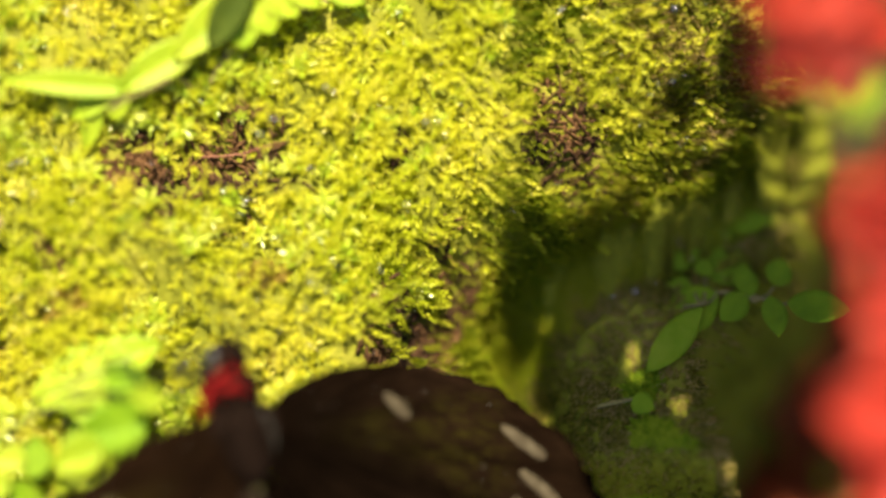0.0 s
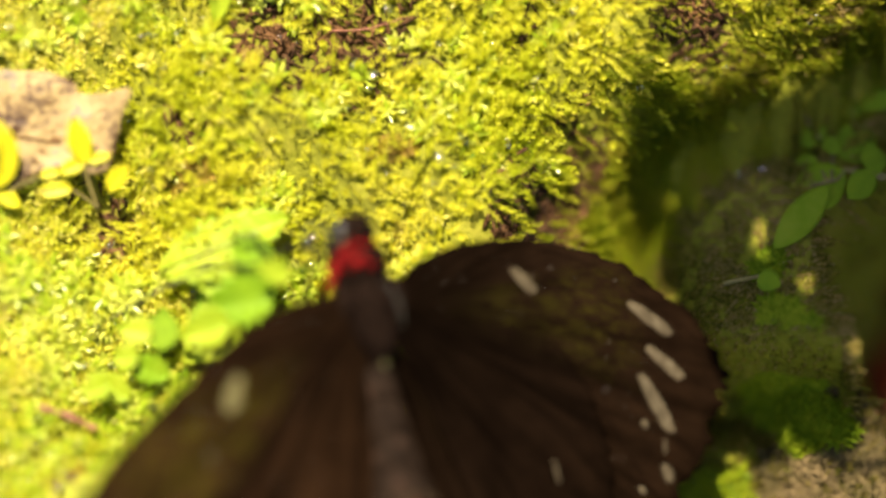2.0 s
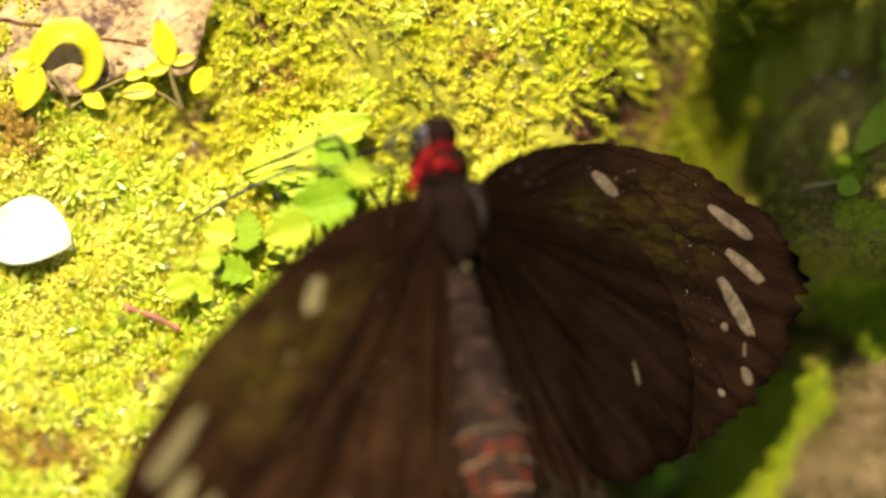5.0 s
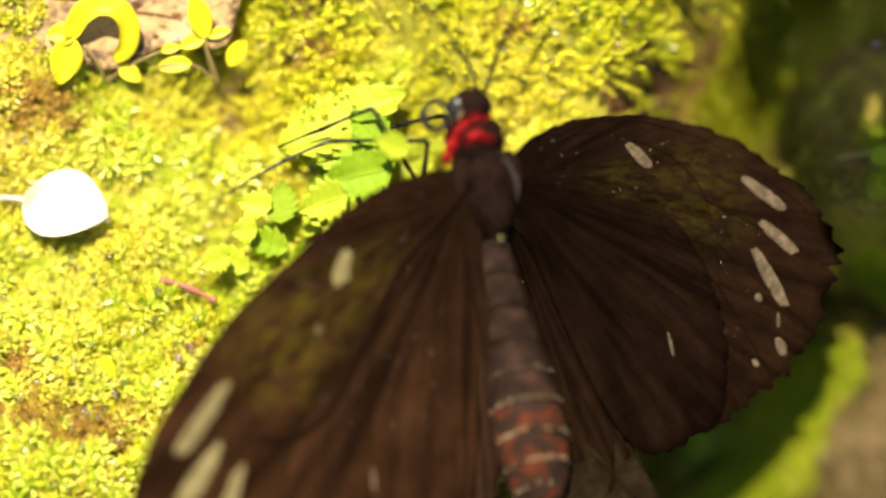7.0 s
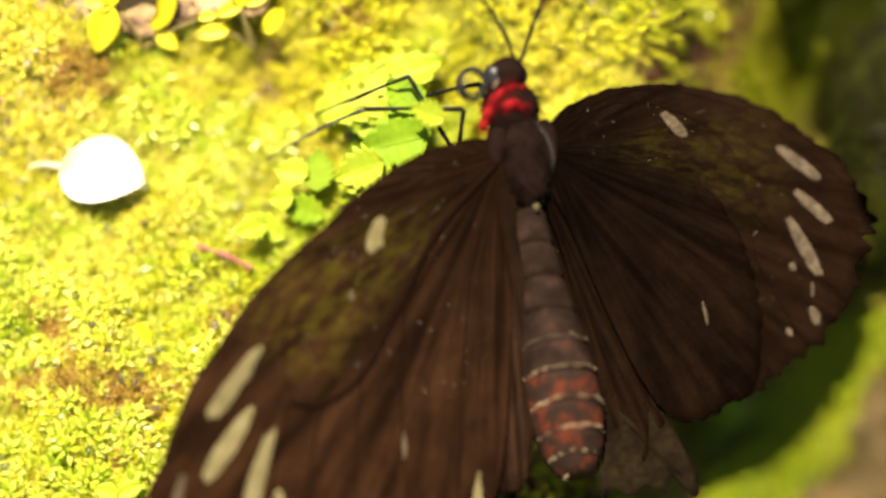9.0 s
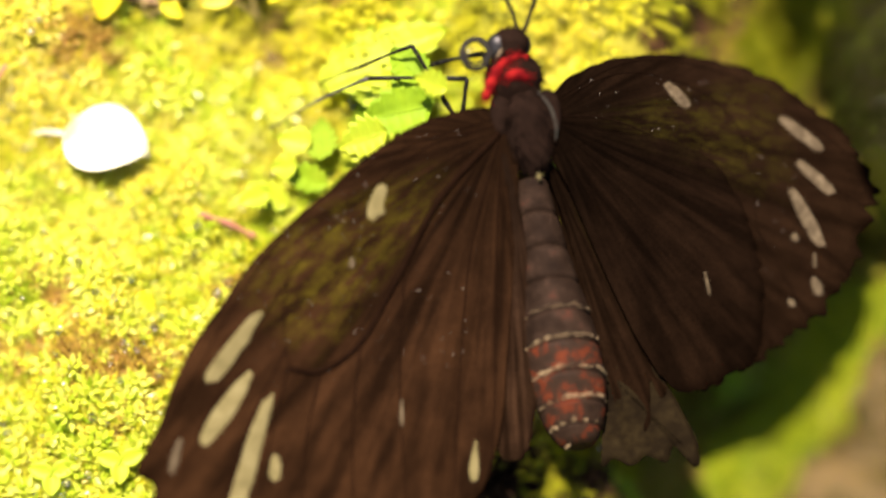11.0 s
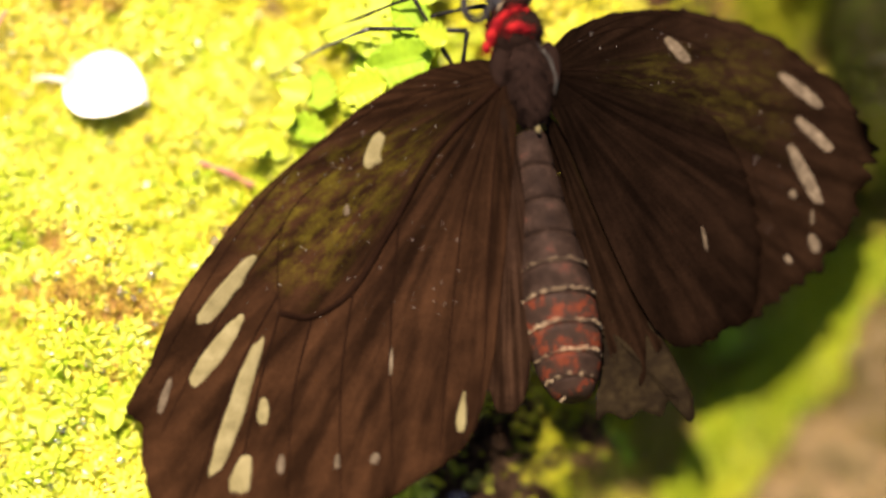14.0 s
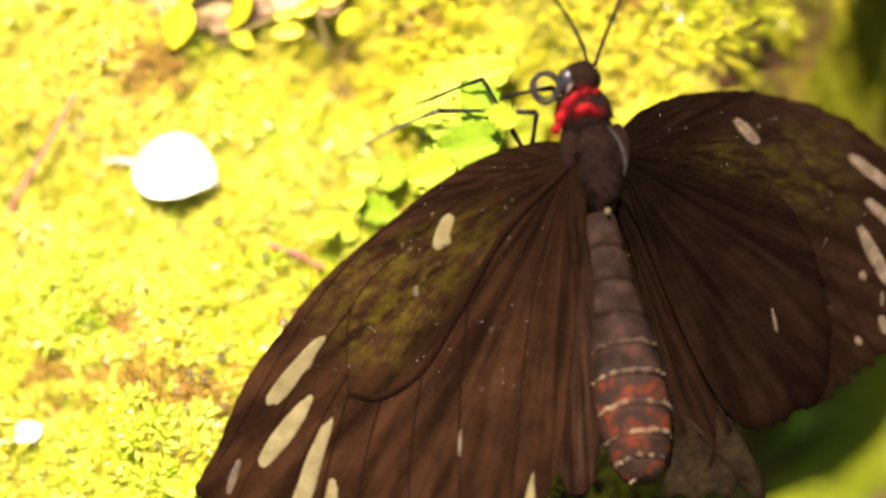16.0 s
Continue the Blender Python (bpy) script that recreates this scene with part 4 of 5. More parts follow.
        for b, t, w, shape in leaves:
            b, t = np.array(b) - o, np.array(t) - o
            if np.linalg.norm(b - n) > 0.002:
                mesh_object("stem", *tube(spline([tuple(n), tuple((n + b) / 2 + np.array((0, 0, -0.001))), tuple(b)], 8), np.linspace(0.0004, 0.0003, 8), 6), STEM, root)
            ob = mesh_object("leaf", *leaf_mesh(float(np.linalg.norm(t - b)), w, shape, cup=0.1, bend=0.08, nu=16, nv=6), mat, root)
            ob.matrix_basis = aimed(tuple(b), tuple(t), (0.1, -0.5, 0.85))

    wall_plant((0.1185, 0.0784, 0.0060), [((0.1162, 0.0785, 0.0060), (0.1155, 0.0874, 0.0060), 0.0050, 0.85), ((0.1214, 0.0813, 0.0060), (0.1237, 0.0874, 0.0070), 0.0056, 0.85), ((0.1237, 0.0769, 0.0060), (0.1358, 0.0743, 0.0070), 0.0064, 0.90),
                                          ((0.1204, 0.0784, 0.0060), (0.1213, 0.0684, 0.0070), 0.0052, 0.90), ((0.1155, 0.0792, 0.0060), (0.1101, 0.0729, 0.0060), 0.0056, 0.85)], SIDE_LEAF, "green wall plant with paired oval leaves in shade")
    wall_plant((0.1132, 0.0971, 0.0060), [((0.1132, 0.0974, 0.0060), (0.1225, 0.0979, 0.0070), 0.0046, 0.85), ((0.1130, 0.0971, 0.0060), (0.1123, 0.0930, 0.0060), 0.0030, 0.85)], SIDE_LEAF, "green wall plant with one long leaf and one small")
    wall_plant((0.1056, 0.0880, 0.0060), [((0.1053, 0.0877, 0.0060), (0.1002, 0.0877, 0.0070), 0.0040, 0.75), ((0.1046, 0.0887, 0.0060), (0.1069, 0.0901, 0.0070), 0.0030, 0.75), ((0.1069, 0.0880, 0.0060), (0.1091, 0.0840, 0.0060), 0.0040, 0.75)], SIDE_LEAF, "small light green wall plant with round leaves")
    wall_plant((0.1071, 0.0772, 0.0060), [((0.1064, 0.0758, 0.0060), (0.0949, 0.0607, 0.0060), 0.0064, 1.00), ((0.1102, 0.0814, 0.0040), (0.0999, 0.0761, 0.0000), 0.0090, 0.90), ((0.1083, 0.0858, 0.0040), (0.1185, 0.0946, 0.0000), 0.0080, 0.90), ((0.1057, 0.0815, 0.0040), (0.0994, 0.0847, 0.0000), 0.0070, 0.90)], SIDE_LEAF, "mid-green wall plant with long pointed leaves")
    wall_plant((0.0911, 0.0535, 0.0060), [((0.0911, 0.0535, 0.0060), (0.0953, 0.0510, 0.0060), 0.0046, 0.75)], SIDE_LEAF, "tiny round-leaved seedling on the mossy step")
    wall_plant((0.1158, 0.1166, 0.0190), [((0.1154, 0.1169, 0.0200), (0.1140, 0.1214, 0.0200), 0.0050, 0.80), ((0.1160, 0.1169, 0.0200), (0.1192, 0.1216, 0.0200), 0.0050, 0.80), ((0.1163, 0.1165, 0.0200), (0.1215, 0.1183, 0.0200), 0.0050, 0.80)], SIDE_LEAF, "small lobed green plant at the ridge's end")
    # small leaf on the ridge
    single_leaf("round_leaf", aimed(on_rock(0.0822, 0.0796, 0.003), on_rock(0.0855, 0.0814, 0.004), (0.1, -0.5, 1)), leaf_mesh(0.0046, 0.0044, 0.75), LIME, "tiny round lime leaf on the ridge moss")
    # leaves low under the wings
    Z = -0.001
    wall_plant((0.0265, -0.0350, Z), [((0.0265, -0.0352, Z), (0.0300, -0.0425, Z), 0.0078, 0.75), ((0.0262, -0.0350, Z), (0.0205, -0.0375, Z), 0.0056, 0.8), ((0.0268, -0.0348, Z), (0.0325, -0.0325, Z), 0.0060, 0.75), ((0.0262, -0.0346, Z), (0.0215, -0.0315, Z), 0.0055, 0.8),
                                      ((0.0330, -0.0370, Z), (0.0365, -0.0395, Z), 0.0028, 0.8), ((0.0330, -0.0370, Z), (0.0345, -0.0330, Z), 0.0026, 0.8)], FRESH, "green plant with rounded leaves under the butterfly's tail")
    Z = -0.011
    wall_plant((0.0595, -0.0032, Z), [((0.0595, -0.0029, Z), (0.0676, -0.0008, Z), 0.0052, 0.8), ((0.0591, -0.0034, Z), (0.0532, -0.0071, Z), 0.0056, 0.8), ((0.0587, -0.0029, Z), (0.0499, -0.0023, Z), 0.0060, 0.8), ((0.0537, -0.0133, Z), (0.0451, -0.0200, Z), 0.0090, 0.8), ((0.0537, -0.0133, Z), (0.0480, -0.0095, Z), 0.0080, 0.8)], FRESH, "green leafy plant on the lower slope")
    for x, y in ((-0.0725, -0.045), (-0.060, -0.043), (-0.012, -0.051)):
        plant("moss_seedling", on_rock(x, y, 0.0), "tiny bright green seedling with two or three leaves", [
            ([(0, 0, 0), (0, -0.001, 0.003), (0, -0.001, 0.005)], 0.0003, [(1.0, (0.0045, 0.002, 0.001), 0.0035, 0.8), (1.0, (-0.0045, 0.001, 0.001), 0.0035, 0.8), (1.0, (0.0, -0.0045, 0.0), 0.0035, 0.8)])], LIME, group="moss seedlings")


def flower_plant(name, base, label, heads, mat, leaves=(), leaf_mat=None):
    """A plant with stalks from the ground to flower heads of broad petals (centre, petal length, petals), and leaves (foot, tip, width)."""
    rng = random.Random(len(name) + len(heads))
    root = thing(name, Matrix.Translation(base), label, "plant")
    o = np.array(base)
    for c, size, count in heads:
        c = np.array(c) - o
        mesh_object("stalk", *tube(spline([(0, 0, 0), (0, 0, c[2] * 0.7), tuple(c + np.array((0.07, 0.01, -0.05))), tuple(c + np.array((0.02, 0.004, -0.012))), tuple(c)], 24), np.linspace(0.003, 0.0012, 24), 8), STEM, root)
        head = mesh_object("flower_head", *lump((0, 0, 0), (size * 0.16, size * 0.16, size * 0.22), 8, 12, 0.1), mat, root)
        head.matrix_basis = Matrix.Translation(c) @ pose(0, 0, 0, rng.uniform(22, 48), rng.uniform(-14, 14), rng.uniform(0, 60))
        for i in range(count):
            leaf = mesh_object("petal", *leaf_mesh(size * rng.uniform(0.85, 1.1), size * 0.85, 0.75, cup=0.12, bend=0.22, nu=14, nv=8, thick=0.0004, ripple=0.02), mat, head)
            leaf.matrix_basis = pose(0, 0, 0.001 * (i % 2), 0, 0, i * 360 / count + rng.uniform(-9, 9)) @ pose(0, size * 0.08, 0, rng.uniform(8, 24), 0, 0)
    for foot, tip, width in leaves:
        foot, tip = np.array(foot) - o, np.array(tip) - o
        mesh_object("stalk", *tube(spline([(0, 0, 0), (0, 0, foot[2] * 0.75), tuple(foot + np.array((0.09, 0.02, -0.02))), tuple(foot)], 14), np.linspace(0.002, 0.0008, 14), 6), STEM, root)
        leaf = mesh_object("leaf", *leaf_mesh(float(np.linalg.norm(tip - foot)), width, 0.85, cup=0.12, bend=0.12, nu=16, nv=6), leaf_mat, root)
        leaf.matrix_basis = aimed(tuple(foot), tuple(tip), (0.1, -0.5, 0.85))


# open-side bank spots shaded by added unseen leaves, with leaf bearing and half length
SHADED = ((0.0770, 0.0400, 0.018, 80, 0.0105), (0.0860, 0.0440, 0.010, 60, 0.0105), (0.0900, 0.0300, 0.0, 100, 0.0105), (0.0960, 0.0500, 0.010, 120, 0.0105), (0.1000, 0.0400, 0.005, 70, 0.0105), (0.0980, 0.0230, -0.005, 90, 0.0105), (0.1090, 0.0520, 0.010, 50, 0.0105),
          (0.1100, 0.0400, 0.0, 95, 0.0105), (0.1200, 0.0500, 0.0, 110, 0.0105), (0.1100, 0.0270, -0.01, 60, 0.0105), (0.0910, 0.0180, -0.01, 80, 0.0105), (0.1040, 0.0150, -0.012, 100, 0.0105), (0.0830, 0.0300, 0.004, 90, 0.0105), (0.1130, 0.0630, 0.030, 70, 0.0105),
          (0.0760, 0.0555, 0.024, 165, 0.0090), (0.0880, 0.0580, 0.026, 10, 0.0110), (0.1030, 0.0590, 0.026, 0, 0.0100), (0.1010, 0.0760, 0.050, 30, 0.0060), (0.1130, 0.0800, 0.045, 60, 0.0080), (0.0690, 0.0520, 0.027, 70, 0.0065),
          (0.0715, 0.0590, 0.030, 20, 0.0055))


def build_flowers():
    # broad leaves, added out of view, hang over the bank's end to shade it
    shade = []
    for x, y, z, az, size in SHADED:
        c = Vector((x, y, z)) + SUN_TO * (0.30 / SUN_TO.z)
        d = Vector((math.cos(math.radians(az)), math.sin(math.radians(az)), -0.2)) * size
        shade.append((tuple(c - d), tuple(c + d), size * 1.4))
    flower_plant("red_flower_plant", (0.30, 0.07, GROUND_Z), "tall plant with bright red flowers and added unseen leaves that block sun",
                 [((0.1150, 0.0540, 0.1200), 0.0190, 6), ((0.1340, 0.0215, 0.0955), 0.0205, 6), ((0.1345, -0.0040, 0.0780), 0.0200, 6)], RED_PETAL, shade, SIDE_LEAF)
    # these flowers carry their shade in the petal colour
    flower_plant("wilted_flower_plant", (0.24, 0.14, GROUND_Z), "plant with red flowers below the bank, darkened in colour for shade",
                 [((0.1128, 0.0526, -0.0120), 0.0160, 6), ((0.1270, 0.0600, -0.0060), 0.0160, 6), ((0.1380, 0.0690, -0.0005), 0.0170, 6), ((0.1360, 0.0900, 0.0150), 0.0130, 6), ((0.1260, 0.0370, -0.0200), 0.0150, 6), ((0.1420, 0.0480, -0.0120), 0.0150, 6), ((0.1120, 0.0300, -0.0260), 0.0130, 5)], RED_SHADED,
                 [((0.1330, 0.0420, -0.014), (0.1310, 0.0520, -0.004), 0.007), ((0.1090, 0.0310, -0.0130), (0.1060, 0.0420, -0.0080), 0.008), ((0.1160, 0.0200, -0.0200), (0.1120, 0.0300, -0.0140), 0.009), ((0.1100, 0.0150, -0.0230), (0.1200, 0.0220, -0.0190), 0.008),
                  ((0.1430, 0.1120, 0.0200), (0.1370, 0.1210, 0.0260), 0.009), ((0.1220, 0.0480, -0.0100), (0.1230, 0.0590, -0.0040), 0.005)], SIDE_LEAF)


build_leaves()
build_flowers()


# ---- the butterfly ----
MM = 0.001
fly = thing("butterfly", pose(0.01446, 0.02150, 0.03285) @ pose(0, 0, 0, 7.5, 0, 0) @ pose(0, 0, 0, 0, 0, 7.0),
            "large dark brown butterfly with cream spots and red collar, wings spread", "butterfly")


class Wing:
    """The curved surface of one wing, in millimetres in the butterfly's space."""

    def __init__(self, root, droop, camber, folds, reach, level=0.0, start=0.0, span=2.0):
        self.root, self.droop, self.camber, self.folds, self.reach, self.level = root, droop, camber, folds, reach, level
        self.start, self.span = start, span

    def polar(self, x, y):
        dx, dy = x - self.root[0], y - self.root[1]
        a = math.atan2(dy, abs(dx))
        return math.hypot(dx, dy) / self.reach, (self.start - a) / self.span

    def z(self, x, y):
        r, u = self.polar(x, y)
        return self.level + self.droop * x + self.camber * math.sin(min(r, 1.2) * 2.6) + 0.45 * r * math.sin(u * self.folds * 2 * math.pi)

    def sheet(self, name, outline, mat, rings=22, count=260, ragged=0.4, label="", thick=0.25):
        edge = spline(outline, count, True)
        verts, uvs = [], []
        for side in (0, 1):
            for i in range(rings + 1):
                s = i / rings
                for k in range(count):
                    w = noise.noise(Vector((edge[k][0] * 0.45, edge[k][1] * 0.45, 3.0))) * ragged * s ** 6
                    x = self.root[0] + (edge[k][0] - self.root[0]) * s * (1 + w * 0.02)
                    y = self.root[1] + (edge[k][1] - self.root[1]) * s * (1 + w * 0.02)
                    verts.append((x * MM, y * MM, (self.z(x, y) - side * thick) * MM))
                    r, u = self.polar(x, y)
                    uvs.append((u, r))
        faces = []
        half = (rings + 1) * count
        for i in range(rings):
            for k in range(count):
                k2 = (k + 1) % count
                a, b, c, d = i * count + k, i * count + k2, (i + 1) * count + k2, (i + 1) * count + k
                faces.append((a, d, c, b))
                faces.append((half + a, half + b, half + c, half + d))
        for k in range(count):
            k2 = (k + 1) % count
            a, b = rings * count + k, rings * count + k2
            faces.append((a, half + a, half + b, b))
        return mesh_object(name, verts, faces, mat, fly, label=label, uvs=uvs)

    def spot(self, parent, p, q, width, label="cream spot", taper=0.35, mat=None):
        """A cream patch of scales from p to q, a little proud of the wing."""
        p, q = np.array(p, float), np.array(q, float)
        d = q - p
        length = float(np.linalg.norm(d))
        d, e = d / length, np.array((-d[1], d[0])) / length
        rings, count = 5, 28
        verts, faces = [], []
        for i in range(rings + 1):
            for k in range(count):
                w = 2 * math.pi * k / count
                along = (0.5 - 0.5 * math.cos(w)) * length
                half = width * 0.5 * math.copysign(abs(math.sin(w)) ** 0.7, math.sin(w)) * (1 - taper * (1 - along / length))
                n = 0.97 + 0.16 * noise.noise(Vector((p[0] + math.cos(w) * 2, p[1] + math.sin(w) * 2, width))) + 0.08 * noise.noise(Vector((p[0] + math.cos(w) * 6, p[1] + math.sin(w) * 6, width)))
                mid = p + d * length * 0.5
                pt = p + d * along + e * half
                pt = mid + (pt - mid) * (i / rings) * n
                lift = 0.26 if i < rings else -0.10
                verts.append((pt[0] * MM, pt[1] * MM, (self.z(*pt) + lift) * MM))
        for i in range(rings):
            for k in range(count):
                k2 = (k + 1) % count
                faces.append((i * count + k, (i + 1) * count + k, (i + 1) * count + k2, i * count + k2))
        return mesh_object("spot", verts, faces, mat or CREAM, parent)

    def vein(self, parent, pts, r0=0.32, r1=0.12):
        line = spline(pts, 26)
        p = [(x * MM, y * MM, (self.z(x, y) + 0.05) * MM) for x, y in line]
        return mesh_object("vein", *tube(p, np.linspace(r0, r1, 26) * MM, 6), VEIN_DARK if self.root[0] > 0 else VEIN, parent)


def build_butterfly():
    rng = random.Random(5)
    left = Wing((-4.5, 2.0), -0.02, 0.9, 9, 92, 0.6, start=0.35, span=1.95)
    right = Wing((4.5, 3.5), -0.26, 0.9, 9, 72, 1.0, start=1.1, span=2.4)
    lf = left.sheet("left_forewing", [(-2.4, 3.4), (-6.6, 7.0), (-14.3, 6.3), (-22.1, 3.8), (-31.2, -1.7), (-39.3, -8.2), (-47.3, -14.6), (-55.4, -22.1), (-61.3, -29.8),
                    (-66.7, -36.8), (-71.5, -45.1), (-75.3, -53.3), (-79.6, -61.3), (-76.8, -64.5), (-77.2, -73.1), (-74.3, -83.4), (-62.7, -90.0), (-47.5, -89.9), (-34.7, -83.9), (-28.1, -79.7),
                    (-22.6, -76.3), (-17.5, -72.1), (-12.8, -61.2), (-9.3, -45.4), (-5.8, -26.9), (-2.4, -7.9)], WING_L, label="brown forewing with cream spots along the outer edge")
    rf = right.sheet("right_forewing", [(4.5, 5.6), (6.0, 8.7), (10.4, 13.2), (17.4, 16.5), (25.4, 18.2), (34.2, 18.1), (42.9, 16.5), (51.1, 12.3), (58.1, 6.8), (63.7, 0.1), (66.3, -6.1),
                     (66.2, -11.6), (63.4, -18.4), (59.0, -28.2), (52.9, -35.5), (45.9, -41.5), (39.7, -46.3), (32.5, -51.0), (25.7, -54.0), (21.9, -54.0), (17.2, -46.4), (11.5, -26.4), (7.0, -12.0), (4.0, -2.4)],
                     WING_SHADED, label="forewing with cream spots, its shade put into the colour", ragged=2.2)
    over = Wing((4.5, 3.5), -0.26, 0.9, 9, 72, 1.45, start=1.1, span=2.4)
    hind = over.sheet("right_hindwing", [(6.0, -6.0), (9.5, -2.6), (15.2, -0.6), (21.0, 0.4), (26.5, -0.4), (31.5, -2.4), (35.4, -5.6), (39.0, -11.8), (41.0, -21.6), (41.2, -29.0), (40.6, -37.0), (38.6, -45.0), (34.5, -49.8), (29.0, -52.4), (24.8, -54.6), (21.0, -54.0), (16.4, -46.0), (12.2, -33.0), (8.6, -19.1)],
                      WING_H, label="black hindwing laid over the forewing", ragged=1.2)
    over.spot(hind, (30.4, -29.0), (30.8, -34.4), 0.8, taper=0.2, mat=TAN_SPOT)
    # hindwings: a worn strip on each side of the abdomen
    rh = Wing((4.0, -4.0), -0.15, 0.2, 5, 66, -1.9, start=-0.6, span=1.1)
    rh.sheet("hindwing_margin", [(3.4, -4.6), (7.6, -9.6), (13.2, -24.3), (18.8, -44.5), (20.0, -52.0), (18.6, -55.0), (17.0, -51.5), (15.8, -60.0), (14.0, -61.0), (12.6, -52.0), (10.6, -57.5), (9.6, -53.0), (9.7, -46.0), (9.2, -40.0), (7.8, -32.0), (6.3, -24.0), (5.2, -16.0), (3.8, -9.0)], WING_SHADED, 16, 140, 0.5)
    # added dark sheet in place of the shadow between abdomen and hindwing
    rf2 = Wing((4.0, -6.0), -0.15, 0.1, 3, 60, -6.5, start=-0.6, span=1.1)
    rf2.sheet("hindwing_fold", [(1.0, -6.0), (8.0, -9.0), (13.0, -24.0), (17.0, -42.0), (17.0, -50.0), (9.0, -52.0), (3.0, -46.0), (1.0, -30.0)], WING_SHADED, 12, 120, 0.4, "dark sheet added as the shadow beside the abdomen")
    rw = Wing((10.0, -50.0), -0.12, 0.2, 1.3, 22, -2.4, start=-0.6, span=1.2)
    rw.sheet("torn_hindwing_edge", [(8.6, -49.0), (13.0, -47.5), (19.0, -49.0), (21.5, -56.0), (23.6, -63.0), (24.0, -68.6), (22.6, -69.4), (21.2, -64.6), (19.4, -65.4), (17.6, -67.6), (14.0, -66.6), (12.2, -68.4), (8.4, -67.0), (5.9, -67.6), (6.2, -64.0), (7.2, -59.0), (7.8, -54.0)], TATTER, 12, 140, 2.5, "tattered pale edge of the hindwing")
    lh = Wing((-4.0, -4.0), 0.0, 0.2, 4, 66, 0.9, start=-0.9, span=0.6)
    lh.sheet("left_hindwing", [(-4.6, -3.2), (-3.2, -11.8), (-2.7, -22.6), (-3.6, -38.9), (-4.2, -49.2), (-5.6, -59.3), (-8.8, -66.5), (-12.9, -64.7), (-13.8, -54.2), (-9.5, -31.4), (-6.8, -12.6)], GREYWING, 16, 120, 0.6)

    for p, q, w, t in (((-28.2, -6.2), (-31.8, -14.4), 3.0, 0.0), ((-53.3, -30.0), (-65.7, -44.6), 4.0, 0.3), ((-56.6, -42.0), (-67.5, -56.4), 4.9, 0.35), ((-53.6, -46.3), (-65.2, -75.5), 4.2, 0.3),
                       ((-71.1, -54.0), (-73.9, -62.0), 2.2, 0.3), ((-54.5, -59.5), (-55.1, -65.6), 2.6, 0.2), ((-58.3, -70.5), (-60.8, -79.0), 5.0, 0.4), ((-52.0, -71.5), (-52.6, -75.6), 1.9, 0.2),
                       ((-41.9, -71.8), (-42.3, -75.2), 1.6, 0.2), ((-34.8, -72.6), (-35.7, -74.8), 2.2, 0.2), ((-30.2, -51.2), (-31.0, -57.8), 0.9, 0.2), ((-17.7, -61.0), (-19.4, -70.0), 2.6, 0.7), ((-35.9, -21.2), (-36.3, -23.6), 1.5, 0.2), ((-30.6, -8.8), (-29.4, -13.6), 2.6, 0.2)):
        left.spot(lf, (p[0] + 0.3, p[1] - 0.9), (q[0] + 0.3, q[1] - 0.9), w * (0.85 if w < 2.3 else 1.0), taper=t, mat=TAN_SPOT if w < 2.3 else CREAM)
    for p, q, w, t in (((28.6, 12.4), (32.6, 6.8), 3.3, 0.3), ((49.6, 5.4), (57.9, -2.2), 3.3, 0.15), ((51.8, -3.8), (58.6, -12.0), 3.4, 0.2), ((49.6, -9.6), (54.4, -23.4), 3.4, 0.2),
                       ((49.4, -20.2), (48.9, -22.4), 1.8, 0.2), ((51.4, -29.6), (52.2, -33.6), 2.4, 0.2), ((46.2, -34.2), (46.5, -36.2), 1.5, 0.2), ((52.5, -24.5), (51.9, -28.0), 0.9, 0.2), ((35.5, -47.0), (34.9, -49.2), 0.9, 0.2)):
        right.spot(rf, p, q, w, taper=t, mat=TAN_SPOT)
    # veins: the cell outline and the branches to the edge
    for pts in ([(-5, 1), (-18, -12), (-28, -28), (-36, -40), (-44, -45), (-50, -44)], [(-5, 3), (-20, -1), (-36, -13), (-48, -26), (-50, -44)], [(-5, 4.5), (-30, -3), (-52, -21), (-75, -56)],
                [(-48, -26), (-60, -42), (-73, -66)], [(-50, -40), (-60, -58), (-70, -84)], [(-50, -44), (-56, -62), (-63, -88)], [(-44, -45), (-49, -62), (-52, -88)], [(-36, -40), (-40, -60), (-42, -86)],
                [(-26, -25), (-30, -50), (-32, -80)], [(-5, 0), (-13, -22), (-18, -45), (-23, -74)], [(-5, -2), (-9, -26), (-13, -55), (-16, -70)]):
        left.vein(lf, pts, 0.75 if pts[-1] == (-50, -44) and pts[0] == (-5, 1) else 0.20, 0.6 if pts[-1] == (-50, -44) and pts[0] == (-5, 1) else 0.10)
    for pts in ([(5, 4), (16, 4), (28, -2), (37, -12), (42, -20)], [(5, 6), (20, 14), (34, 11), (42, 1), (42, -20)], [(6, 7.5), (24, 17), (44, 13), (62, -2)], [(42, 0), (52, -6), (64, -14)], [(43, -10), (52, -20), (58, -28)],
                [(42, -20), (46, -30), (49, -38)], [(36, -10), (40, -28), (41, -44)], [(26, -1), (32, -26), (33, -50)], [(6, 1), (18, -20), (25, -52)], [(5, -1), (13, -22), (20, -48)]):
        right.vein(rf, pts, 0.20, 0.08)

    # pale scales dusted over the wings
    for wing, sheet, n, box, seed in ((left, lf, 220, (-60, -6, -48, 4), 3), (right, rf, 90, (8, 52, -44, 14), 4)):
        r2 = np.random.default_rng(seed)
        pts = []
        while len(pts) < n:
            x, y = r2.uniform(box[0], box[1]), r2.uniform(box[2], box[3])
            if r2.random() > 0.35 + 0.65 * (0.5 + 0.5 * float(wave(x, y, 7.0, 2))) ** 2:
                continue
            u = wing.polar(x, y)[1]
